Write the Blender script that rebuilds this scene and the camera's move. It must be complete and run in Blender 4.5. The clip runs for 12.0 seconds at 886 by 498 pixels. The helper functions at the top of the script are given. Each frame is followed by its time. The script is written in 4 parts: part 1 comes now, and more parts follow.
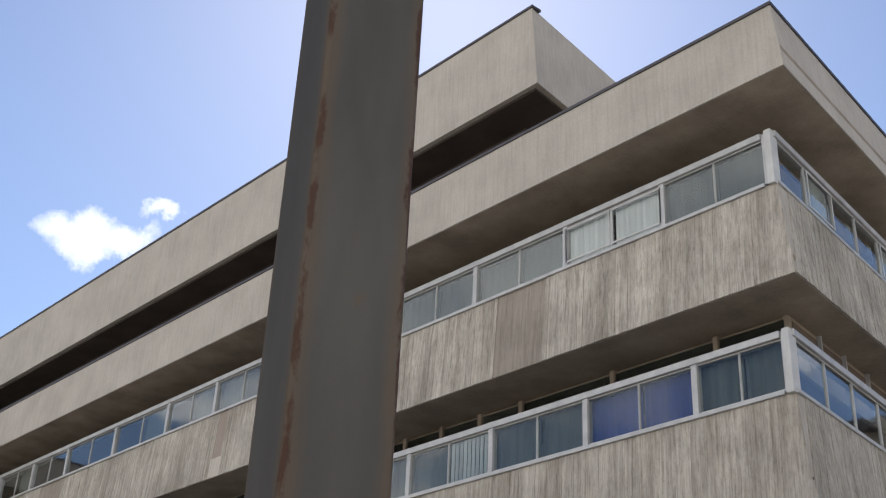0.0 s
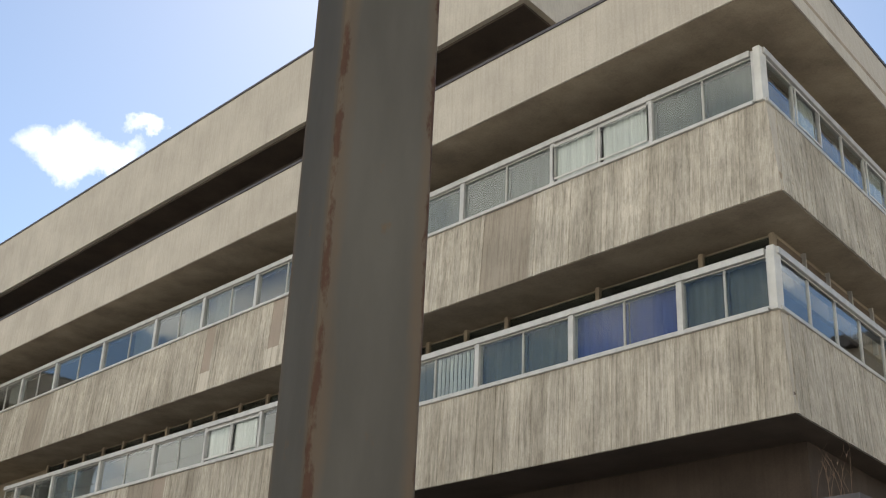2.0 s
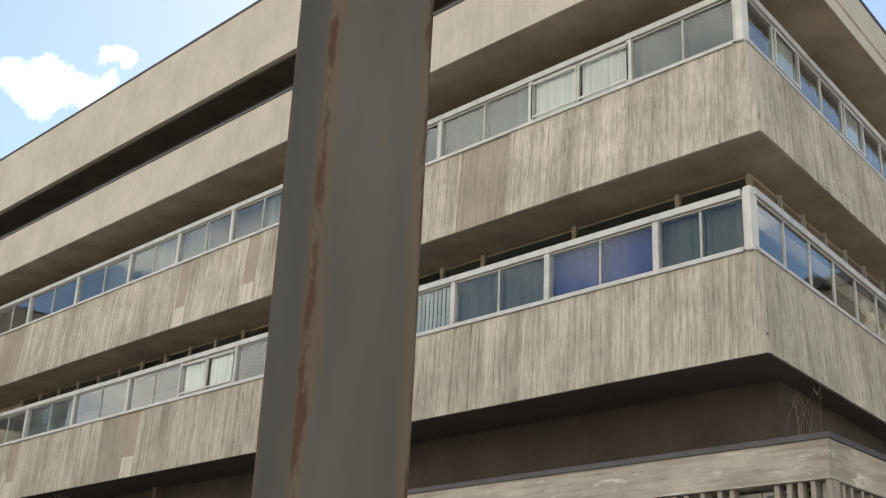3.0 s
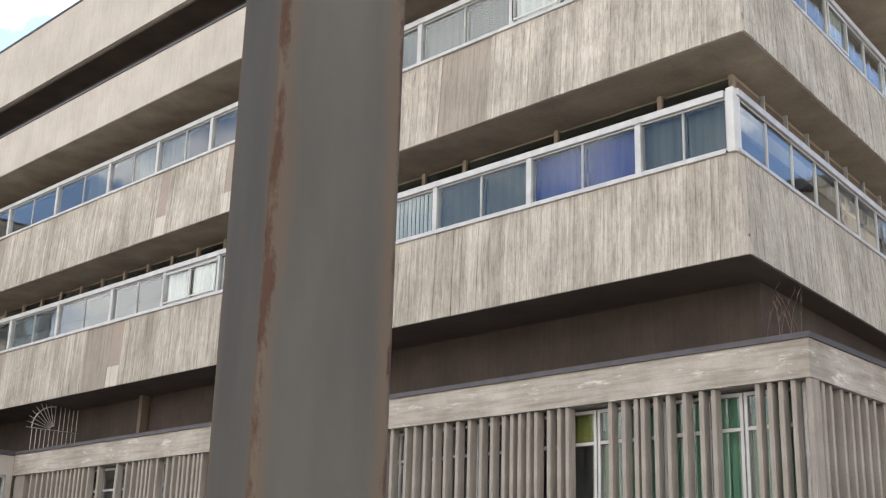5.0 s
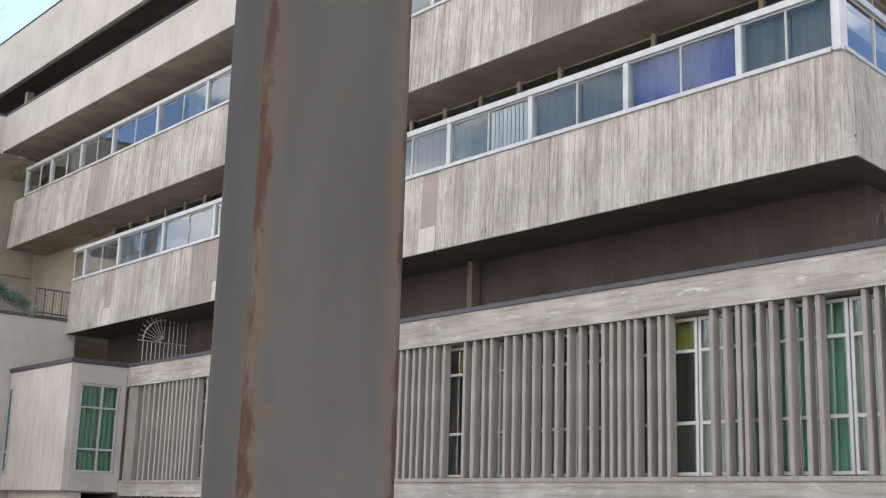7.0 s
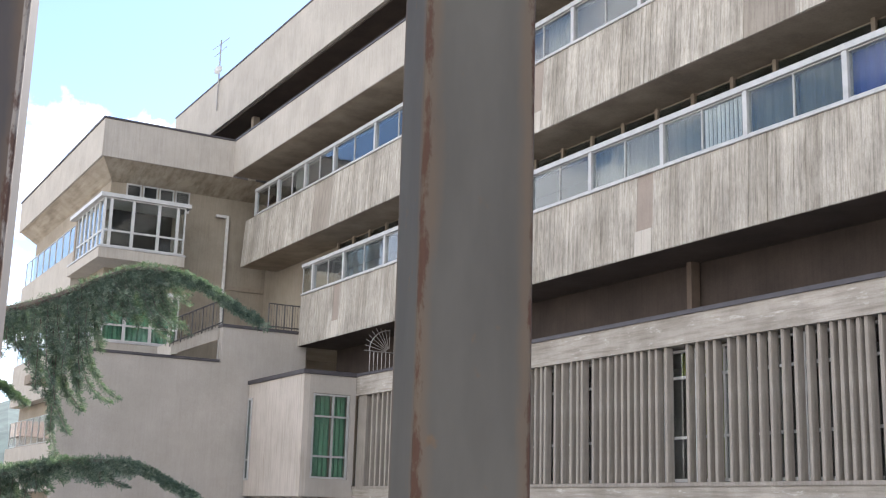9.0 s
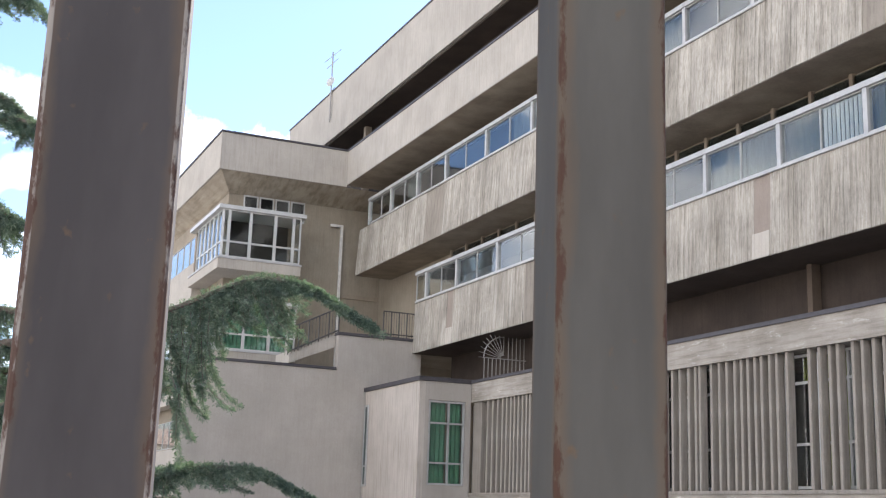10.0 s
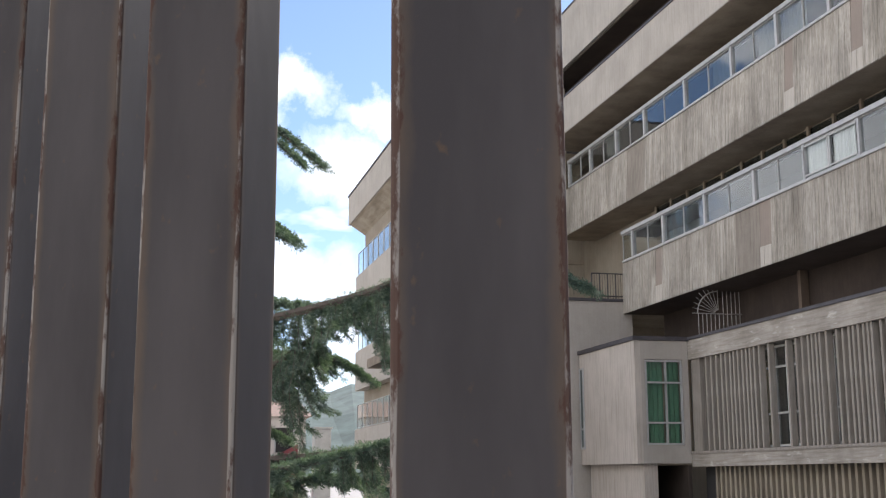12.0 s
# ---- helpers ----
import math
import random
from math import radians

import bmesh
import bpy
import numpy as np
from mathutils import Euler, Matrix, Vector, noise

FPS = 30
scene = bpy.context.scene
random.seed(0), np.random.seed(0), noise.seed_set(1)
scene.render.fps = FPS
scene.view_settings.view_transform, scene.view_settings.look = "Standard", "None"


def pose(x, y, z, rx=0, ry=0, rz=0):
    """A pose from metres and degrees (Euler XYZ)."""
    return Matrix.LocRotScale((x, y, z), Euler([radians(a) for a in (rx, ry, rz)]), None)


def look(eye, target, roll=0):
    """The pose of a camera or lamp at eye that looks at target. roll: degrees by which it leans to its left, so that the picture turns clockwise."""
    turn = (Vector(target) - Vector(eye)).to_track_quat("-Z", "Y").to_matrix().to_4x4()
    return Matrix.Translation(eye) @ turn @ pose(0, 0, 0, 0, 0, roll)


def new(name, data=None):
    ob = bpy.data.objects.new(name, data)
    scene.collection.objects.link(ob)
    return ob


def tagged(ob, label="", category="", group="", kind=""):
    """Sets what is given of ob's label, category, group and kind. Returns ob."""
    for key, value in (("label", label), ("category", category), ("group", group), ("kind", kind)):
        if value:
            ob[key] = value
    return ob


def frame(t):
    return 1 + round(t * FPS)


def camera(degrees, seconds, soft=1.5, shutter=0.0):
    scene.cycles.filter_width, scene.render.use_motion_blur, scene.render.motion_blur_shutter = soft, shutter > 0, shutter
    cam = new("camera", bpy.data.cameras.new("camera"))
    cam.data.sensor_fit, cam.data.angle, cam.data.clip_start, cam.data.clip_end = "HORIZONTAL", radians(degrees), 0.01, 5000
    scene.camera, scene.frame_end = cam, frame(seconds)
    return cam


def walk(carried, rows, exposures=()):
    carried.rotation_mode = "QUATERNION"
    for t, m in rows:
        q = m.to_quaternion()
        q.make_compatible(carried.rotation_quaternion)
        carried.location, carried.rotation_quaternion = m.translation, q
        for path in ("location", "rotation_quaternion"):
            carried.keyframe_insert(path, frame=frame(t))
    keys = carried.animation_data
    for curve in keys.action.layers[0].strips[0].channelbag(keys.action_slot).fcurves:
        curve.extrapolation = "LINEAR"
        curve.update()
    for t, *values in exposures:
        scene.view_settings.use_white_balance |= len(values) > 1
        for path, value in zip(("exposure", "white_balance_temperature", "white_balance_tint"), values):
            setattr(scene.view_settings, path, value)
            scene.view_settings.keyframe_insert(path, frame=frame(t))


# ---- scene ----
# ---------------------------------------------------------------- camera
cam = camera(40.63, 12.0, soft=1.15)
PATH = [
    (0, pose(8.629, -14.732, 1.600, 118.27, -2.52, 47.15)),
    (0.5, pose(8.631, -14.741, 1.600, 117.78, -2.48, 46.97)),
    (1, pose(8.632, -14.750, 1.600, 117.04, -2.61, 46.76)),
    (1.5, pose(8.634, -14.759, 1.600, 115.91, -2.69, 46.68)),
    (2, pose(8.624, -14.755, 1.600, 114.30, -2.35, 46.48)),
    (2.5, pose(8.614, -14.751, 1.600, 112.81, -2.34, 45.98)),
    (3, pose(8.596, -14.744, 1.600, 111.39, -2.47, 45.19)),
    (5, pose(8.547, -14.697, 1.600, 106.96, -1.53, 44.61)),
    (5.5, pose(8.540, -14.688, 1.600, 105.77, -1.37, 44.73)),
    (6, pose(8.519, -14.649, 1.600, 104.26, -1.30, 45.42)),
    (6.5, pose(8.523, -14.648, 1.600, 103.19, -0.93, 46.75)),
    (7, pose(8.540, -14.645, 1.600, 102.55, -1.64, 49.46)),
    (9, pose(8.680, -14.699, 1.600, 102.47, -1.60, 60.13)),
    (9.5, pose(8.699, -14.707, 1.600, 102.71, -1.92, 62.92)),
    (10, pose(8.696, -14.722, 1.600, 102.61, -1.89, 65.57)),
    (10.5, pose(8.661, -14.726, 1.600, 102.52, -1.86, 67.70)),
    (11, pose(8.634, -14.748, 1.600, 102.11, -1.19, 70.42)),
    (11.5, pose(8.588, -14.755, 1.600, 101.30, -0.77, 72.87)),
    (12, pose(8.547, -14.772, 1.600, 100.82, 0.29, 75.81)),
]
walk(cam, PATH, exposures=[(0, 0.70, 6550, 12), (1.5, 0.86, 7000, 10), (2.2, 0.98, 7300, 6), (3, 1.18, 7350, 7), (5, 1.58, 6750, 12), (7, 1.6, 6350, 13), (9, 1.57, 6300, 13), (10.5, 1.50, 6350, 14), (11.2, 1.38, 6400, 14), (12, 0.93, 6400, 14)])

# ---------------------------------------------------------------- world and sun
SUN_AZ, SUN_EL = radians(49.0), radians(41.9)  # azimuth to the left of +y
world = bpy.data.worlds.new("sky")
scene.world = world
world.use_nodes = True
wn, wl = world.node_tree.nodes, world.node_tree.links
wn.clear()
w_out = wn.new("ShaderNodeOutputWorld")
w_bg = wn.new("ShaderNodeBackground")
w_sky = wn.new("ShaderNodeTexSky")
w_sky.sky_type = "NISHITA"
w_sky.sun_disc = False
w_sky.sun_elevation = SUN_EL
w_sky.sun_rotation = -SUN_AZ
w_sky.altitude = 1800
w_sky.air_density, w_sky.dust_density, w_sky.ozone_density = 1.0, 0.9, 2.4
w_tc = wn.new("ShaderNodeTexCoord")
w_sep = wn.new("ShaderNodeSeparateXYZ")
wl.new(w_tc.outputs["Generated"], w_sep.inputs[0])
w_zz = wn.new("ShaderNodeMath")
w_zz.operation = "MAXIMUM"
w_zz.inputs[1].default_value = 0.03
wl.new(w_sep.outputs["Z"], w_zz.inputs[0])
w_zp = wn.new("ShaderNodeMath")
w_zp.operation = "ADD"
w_zp.inputs[1].default_value = 0.25
wl.new(w_zz.outputs[0], w_zp.inputs[0])
w_div = wn.new("ShaderNodeVectorMath")
w_div.operation = "DIVIDE"
wl.new(w_tc.outputs["Generated"], w_div.inputs[0])
w_comb = wn.new("ShaderNodeCombineXYZ")
for k in range(3):
    wl.new(w_zp.outputs[0], w_comb.inputs[k])
wl.new(w_comb.outputs[0], w_div.inputs[1])
w_noise = wn.new("ShaderNodeTexNoise")
w_noise.inputs["Scale"].default_value = 1.9
w_noise.inputs["Detail"].default_value = 5.0
w_noise.inputs["Roughness"].default_value = 0.56
w_noise.inputs["Distortion"].default_value = 0.25
w_shift = wn.new("ShaderNodeVectorMath")
w_shift.operation = "ADD"
w_shift.inputs[1].default_value = (5.3, 2.2, 0.9)
wl.new(w_div.outputs[0], w_shift.inputs[0])
wl.new(w_shift.outputs[0], w_noise.inputs["Vector"])
w_ramp = wn.new("ShaderNodeValToRGB")
w_ramp.color_ramp.elements[0].position, w_ramp.color_ramp.elements[0].color = 0.50, (0, 0, 0, 1)
w_ramp.color_ramp.elements[1].position, w_ramp.color_ramp.elements[1].color = 0.62, (1, 1, 1, 1)


def w_math(op, a, b, c=None):
    nd = wn.new("ShaderNodeMath")
    nd.operation = op
    for k, v in enumerate((a, b, c)):
        if isinstance(v, (int, float)):
            nd.inputs[k].default_value = v
        elif v is not None:
            wl.new(v, nd.inputs[k])
    return nd.outputs[0]


def w_vec(op, a, b):
    nd = wn.new("ShaderNodeVectorMath")
    nd.operation = op
    for k, v in enumerate((a, b)):
        if isinstance(v, tuple):
            nd.inputs[k].default_value = v
        else:
            wl.new(v, nd.inputs[k])
    return nd.outputs["Value"] if op == "DISTANCE" else nd.outputs[0]


# broken cloud, thicker to the south, and single cumulus clouds: azimuth, elevation, radius in degrees
w_cover = w_math("MULTIPLY_ADD", w_zz.outputs[0], -0.22, 0.0)
w_cover = w_math("MULTIPLY_ADD", w_sep.outputs["Y"], -0.28, w_cover)
w_cover = w_math("MULTIPLY_ADD", w_math("MAXIMUM", w_sep.outputs["X"], 0.0), 0.17, w_cover)
w_fray = wn.new("ShaderNodeTexNoise")
w_fray.inputs["Scale"].default_value, w_fray.inputs["Detail"].default_value, w_fray.inputs["Roughness"].default_value = 21.0, 7.0, 0.62
wl.new(w_tc.outputs["Generated"], w_fray.inputs["Vector"])
w_bent = w_vec("ADD", w_tc.outputs["Generated"], w_vec("MULTIPLY", w_vec("SUBTRACT", w_fray.outputs["Color"], (0.5, 0.5, 0.5)), (0.075, 0.075, 0.075)))
w_bent = w_vec("MULTIPLY", w_bent, (1, 1, 1.8))
CUMULUS = [(67.2, 26.9, 2.5), (65.0, 26.7, 2.0), (63.3, 28.6, 1.3), (78.9, 17.3, 2.4), (76.5, 16.9, 1.6), (80.3, 14.6, 4.0), (74.3, 17.6, 1.7), (83.2, 18.3, 2.6), (86.5, 17.6, 3.4), (83.8, 9.4, 4.4), (79.0, 7.5, 4.6), (90.0, 9.5, 6.0), (-15.5, 23.6, 2.4), (-18.5, 24.5, 3.2), (-11.6, 21.6, 1.5)]
w_heap = 0.0
for c_az, c_el, c_r in CUMULUS:
    a_, e_ = radians(c_az), radians(c_el)
    d_ = w_vec("DISTANCE", w_bent, (-math.sin(a_) * math.cos(e_), math.cos(a_) * math.cos(e_), 1.8 * math.sin(e_)))
    nd = wn.new("ShaderNodeMapRange")
    nd.inputs["From Min"].default_value, nd.inputs["From Max"].default_value = radians(c_r), radians(c_r) * 0.25
    wl.new(d_, nd.inputs["Value"])
    w_heap = nd.outputs[0] if w_heap == 0.0 else w_math("MAXIMUM", w_heap, nd.outputs[0])
w_sum = w_math("ADD", w_noise.outputs["Fac"], w_cover)
w_cum = w_math("MULTIPLY_ADD", w_heap, 0.9, -0.05)
wl.new(w_sum, w_ramp.inputs[0])
w_all = w_math("MAXIMUM", w_ramp.outputs[0], w_cum)
w_mix = wn.new("ShaderNodeMix")
w_mix.data_type = "RGBA"
w_mix.inputs[7].default_value = (9.4, 9.6, 9.9, 1)
wl.new(w_all, w_mix.inputs[0])
wl.new(w_sky.outputs[0], w_mix.inputs[6])
wl.new(w_mix.outputs[2], w_bg.inputs[0])
w_bg.inputs[1].default_value = 0.10
wl.new(w_bg.outputs[0], w_out.inputs[0])

sun = new("sun", bpy.data.lights.new("sun", "SUN"))
sun.data.energy, sun.data.angle, sun.data.color = 5.0, radians(0.5), (1.0, 0.95, 0.88)
sun_dir = Vector((-math.sin(SUN_AZ) * math.cos(SUN_EL), math.cos(SUN_AZ) * math.cos(SUN_EL), math.sin(SUN_EL)))
sun.matrix_world = look((0, 0, 60), Vector((0, 0, 60)) - sun_dir)


# ---------------------------------------------------------------- materials
def material(name):
    m = bpy.data.materials.new(name)
    m.use_nodes = True
    return m, m.node_tree.nodes, m.node_tree.links, m.node_tree.nodes["Principled BSDF"]


def coords(nodes, links, scale):
    tc = nodes.new("ShaderNodeTexCoord")
    mp = nodes.new("ShaderNodeMapping")
    mp.inputs["Scale"].default_value = scale
    links.new(tc.outputs["Object"], mp.inputs[0])
    return mp.outputs[0]


def noise_of(nodes, links, scale, size, detail=6.0, rough=0.6):
    n = nodes.new("ShaderNodeTexNoise")
    n.inputs["Scale"].default_value, n.inputs["Detail"].default_value, n.inputs["Roughness"].default_value = size, detail, rough
    links.new(coords(nodes, links, scale), n.inputs["Vector"])
    return n.outputs["Fac"]


def ramp(nodes, links, fac, *stops):
    r = nodes.new("ShaderNodeValToRGB")
    while len(r.color_ramp.elements) < len(stops):
        r.color_ramp.elements.new(0.5)
    for e, (p, c) in zip(r.color_ramp.elements, stops):
        e.position, e.color = p, (*c, 1) if len(c) == 3 else c
    links.new(fac, r.inputs[0])
    return r.outputs[0]


def mixed(nodes, links, kind, fac, a, b):
    m = nodes.new("ShaderNodeMix")
    m.data_type, m.blend_type = "RGBA", kind
    for socket, v in ((m.inputs[0], fac), (m.inputs[6], a), (m.inputs[7], b)):
        if hasattr(v, "is_linked"):
            links.new(v, socket)
        elif isinstance(v, (int, float)):
            socket.default_value = v
        else:
            socket.default_value = (*v, 1)
    return m.outputs[2]


def bump(nodes, links, bsdf, height, strength, distance):
    b = nodes.new("ShaderNodeBump")
    b.inputs["Strength"].default_value, b.inputs["Distance"].default_value = strength, distance
    links.new(height, b.inputs["Height"])
    links.new(b.outputs[0], bsdf.inputs["Normal"])


def concrete(name, base, dark, streaks=1.0, island=0.0, vertical=True, grain=0.25, along=None, lime=False):
    """Weathered cast concrete: rain streaks, blotches, fine pores."""
    m, n, l, b = material(name)
    blot = noise_of(n, l, (1, 1, 1), 0.9, 8, 0.62)
    col = mixed(n, l, "MIX", ramp(n, l, blot, (0.36, (0, 0, 0)), (0.66, (1, 1, 1))), dark, base)
    st = noise_of(n, l, along or ((16, 16, 0.9) if vertical else (0.5, 0.5, 8)), 1.0, 5, 0.6)
    col = mixed(n, l, "MULTIPLY", streaks, col, ramp(n, l, st, (0.33, (0.62, 0.60, 0.57)), (0.55, (1, 1, 1))))
    if island:
        wisp = noise_of(n, l, (34, 34, 1.6), 1.0, 6, 0.7)
        col = mixed(n, l, "MULTIPLY", 0.75, col, ramp(n, l, wisp, (0.36, (0.60, 0.59, 0.575)), (0.47, (0.95, 0.945, 0.94)), (0.66, (1.12, 1.12, 1.12))))
        lump = noise_of(n, l, (22, 22, 5.5), 1.0, 5, 0.7)
        col = mixed(n, l, "MULTIPLY", 0.62, col, ramp(n, l, lump, (0.34, (0.66, 0.645, 0.62)), (0.50, (0.95, 0.945, 0.935)), (0.68, (1.10, 1.09, 1.07))))
        wide = noise_of(n, l, (1.6, 1.6, 0.35), 1.0, 3, 0.5)
        col = mixed(n, l, "MULTIPLY", 0.7, col, ramp(n, l, wide, (0.36, (0.70, 0.685, 0.66)), (0.55, (1, 1, 1))))
    fine = noise_of(n, l, (1, 1, 1), 38, 4, 0.7)
    col = mixed(n, l, "MULTIPLY", 0.5, col, ramp(n, l, fine, (0.3, (0.72, 0.72, 0.72)), (0.62, (1, 1, 1))))
    if island:
        g = n.new("ShaderNodeNewGeometry")
        col = mixed(n, l, "MULTIPLY", island, col, ramp(n, l, g.outputs["Random Per Island"], (0.0, (0.60, 0.585, 0.56)), (0.5, (0.88, 0.87, 0.85)), (1.0, (1.12, 1.10, 1.07))))
    if lime:
        scale = noise_of(n, l, (1.6, 1.6, 6.0), 1.0, 7, 0.7)
        col = mixed(n, l, "MIX", ramp(n, l, scale, (0.57, (0, 0, 0)), (0.66, (0.65, 0.65, 0.65))), col, (0.66, 0.63, 0.58))
    l.new(col, b.inputs["Base Color"])
    b.inputs["Roughness"].default_value = 0.9
    b.inputs["Specular IOR Level"].default_value = 0.25
    pit = noise_of(n, l, (30, 30, 6) if vertical else (6, 6, 30), 1.0, 4, 0.7)
    bump(n, l, b, mixed(n, l, "MIX", 0.5, fine, pit), grain, 0.03)
    return m


BEIGE, BEIGE_D = (0.56, 0.525, 0.46), (0.41, 0.383, 0.335)
M_BOARD = concrete("board_marked_concrete", BEIGE, BEIGE_D, 0.6, 0.35)
M_FASCIA = concrete("cast_concrete", (0.485, 0.447, 0.388), (0.41, 0.376, 0.325), 0.28)
M_SMOOTH = concrete("rendered_concrete", (0.44, 0.405, 0.36), (0.38, 0.35, 0.305), 0.12)
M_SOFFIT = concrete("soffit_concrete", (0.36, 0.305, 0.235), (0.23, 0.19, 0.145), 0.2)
M_EAVES = concrete("board_stained_soffit", (0.47, 0.415, 0.33), (0.33, 0.285, 0.22), 0.9, along=(0.45, 5, 5))
M_TAN = concrete("tan_stained_render", (0.345, 0.30, 0.235), (0.27, 0.23, 0.175), 0.25)
M_BAND = concrete("beam_concrete", (0.47, 0.43, 0.375), (0.31, 0.28, 0.235), 0.8, vertical=False, along=(0.9, 0.9, 14), lime=True)
M_FIN = concrete("fin_concrete", (0.37, 0.335, 0.29), (0.28, 0.25, 0.215), 0.6)
M_PATCH = concrete("mortar_patch", (0.335, 0.28, 0.235), (0.29, 0.245, 0.205), 0.15)
M_PALE = concrete("pale_mortar", (0.55, 0.51, 0.445), (0.50, 0.46, 0.40), 0.3)
M_PANEL = concrete("stained_panel", (0.34, 0.30, 0.25), (0.27, 0.24, 0.20), 0.7)
# brown of the recesses, with the shade under overhangs put into it
M_BROWN = concrete("shade_brown_recess", (0.074, 0.057, 0.046), (0.050, 0.039, 0.032), 0.3)

M_STREAK = concrete("streaked_render", (0.53, 0.48, 0.42), (0.45, 0.405, 0.35), 0.45)
# underside of the lowest slab: recess shade put into a darker brown
M_RECESS = concrete("shade_brown_underside", (0.115, 0.089, 0.070), (0.080, 0.062, 0.049), 0.1)
# brown with shade put into it, for the basement wall and recess columns
M_BROWN_S = concrete("brown_with_shade", (0.17, 0.13, 0.10), (0.11, 0.085, 0.065), 0.1)


def plain(name, colour, rough=0.5, metal=0.0, vary=0.2, size=6.0, relief=0.0):
    m, n, l, b = material(name)
    f = noise_of(n, l, (1, 1, 1), size, 6, 0.65)
    lo = tuple(c * (1 - vary) for c in colour)
    hi = tuple(min(1, c * (1 + vary * 0.6)) for c in colour)
    l.new(ramp(n, l, f, (0.3, lo), (0.7, hi)), b.inputs["Base Color"])
    b.inputs["Roughness"].default_value, b.inputs["Metallic"].default_value = rough, metal
    if relief:
        bump(n, l, b, f, relief, 0.01)
    return m


M_WHITE = plain("white_painted_frame", (0.48, 0.48, 0.46), 0.45, 0, 0.16, 3)
M_ALU = plain("weathered_aluminium", (0.43, 0.43, 0.42), 0.45, 0.15, 0.2, 4)
M_COPING = plain("dark_metal_coping", (0.055, 0.05, 0.055), 0.55, 0, 0.3, 3)
# darkness of unlit rooms and openings, put into the colour
M_DARK = plain("unlit_interior", (0.035, 0.034, 0.033), 0.9)
M_ROOM = plain("office_interior", (0.16, 0.155, 0.145), 0.9)
M_ROOF = plain("bitumen_roof", (0.12, 0.115, 0.11), 0.9)
M_RAIL = plain("dark_iron", (0.075, 0.07, 0.066), 0.6, 0.2)
M_GRILLE = plain("galvanised_grille", (0.32, 0.31, 0.29), 0.55, 0.3)
M_PIPE = plain("pale_pipe", (0.62, 0.60, 0.56), 0.5)
M_BARK = plain("cedar_bark", (0.13, 0.105, 0.085), 0.9, 0, 0.45, 20, 0.6)
M_DRY = plain("dry_stalk", (0.15, 0.10, 0.07), 0.9)
M_HOUSE = plain("pale_plaster", (0.62, 0.58, 0.53), 0.9, 0, 0.12, 1.0)
M_OCHRE = plain("ochre_plaster", (0.58, 0.40, 0.24), 0.9, 0, 0.12, 1.0)
M_TILE = plain("roof_tile", (0.22, 0.15, 0.12), 0.9, 0, 0.3, 5)
M_RED = plain("red_brown_steel", (0.20, 0.045, 0.05), 0.6)
# woods in a bluish green that has the distance haze mixed in
M_HILL = plain("hazed_wooded_hill", (0.085, 0.12, 0.11), 1.0, 0, 0.4, 0.06)
M_GRASS = plain("mown_grass", (0.10, 0.14, 0.05), 1.0, 0, 0.5, 0.7)
M_PAVE = plain("worn_asphalt", (0.30, 0.285, 0.265), 0.95, 0, 0.25, 2.0, 0.2)


def curtain_material(name, colour, through=0.25):
    m, n, l, b = material(name)
    f = noise_of(n, l, (14, 14, 0.3), 1.0, 3)
    l.new(ramp(n, l, f, (0.3, tuple(c * 0.65 for c in colour)), (0.7, colour)), b.inputs["Base Color"])
    b.inputs["Roughness"].default_value = 0.95
    return m


M_GREEN = curtain_material("green_curtain", (0.20, 0.42, 0.27))
M_GREYC = curtain_material("grey_green_curtain", (0.115, 0.125, 0.112))
M_BLIND = curtain_material("pale_blind", (0.62, 0.62, 0.58))
# made-up sheet, added to give two panes their blue cast
M_BLUE_SHEET = curtain_material("blue_pane_sheet", (0.030, 0.055, 0.235))
M_YELLOW = curtain_material("olive_curtain", (0.30, 0.31, 0.07))


def glass_material():
    m, n, l, b = material("window_glass")
    b.inputs["Base Color"].default_value = (0.80, 0.86, 0.85, 1)
    b.inputs["Roughness"].default_value = 0.015
    b.inputs["IOR"].default_value = 1.5
    b.inputs["Transmission Weight"].default_value = 1.0
    f = noise_of(n, l, (1, 1, 1), 1.3, 2)
    bump(n, l, b, f, 0.05, 0.05)
    return m


M_GLASS = glass_material()


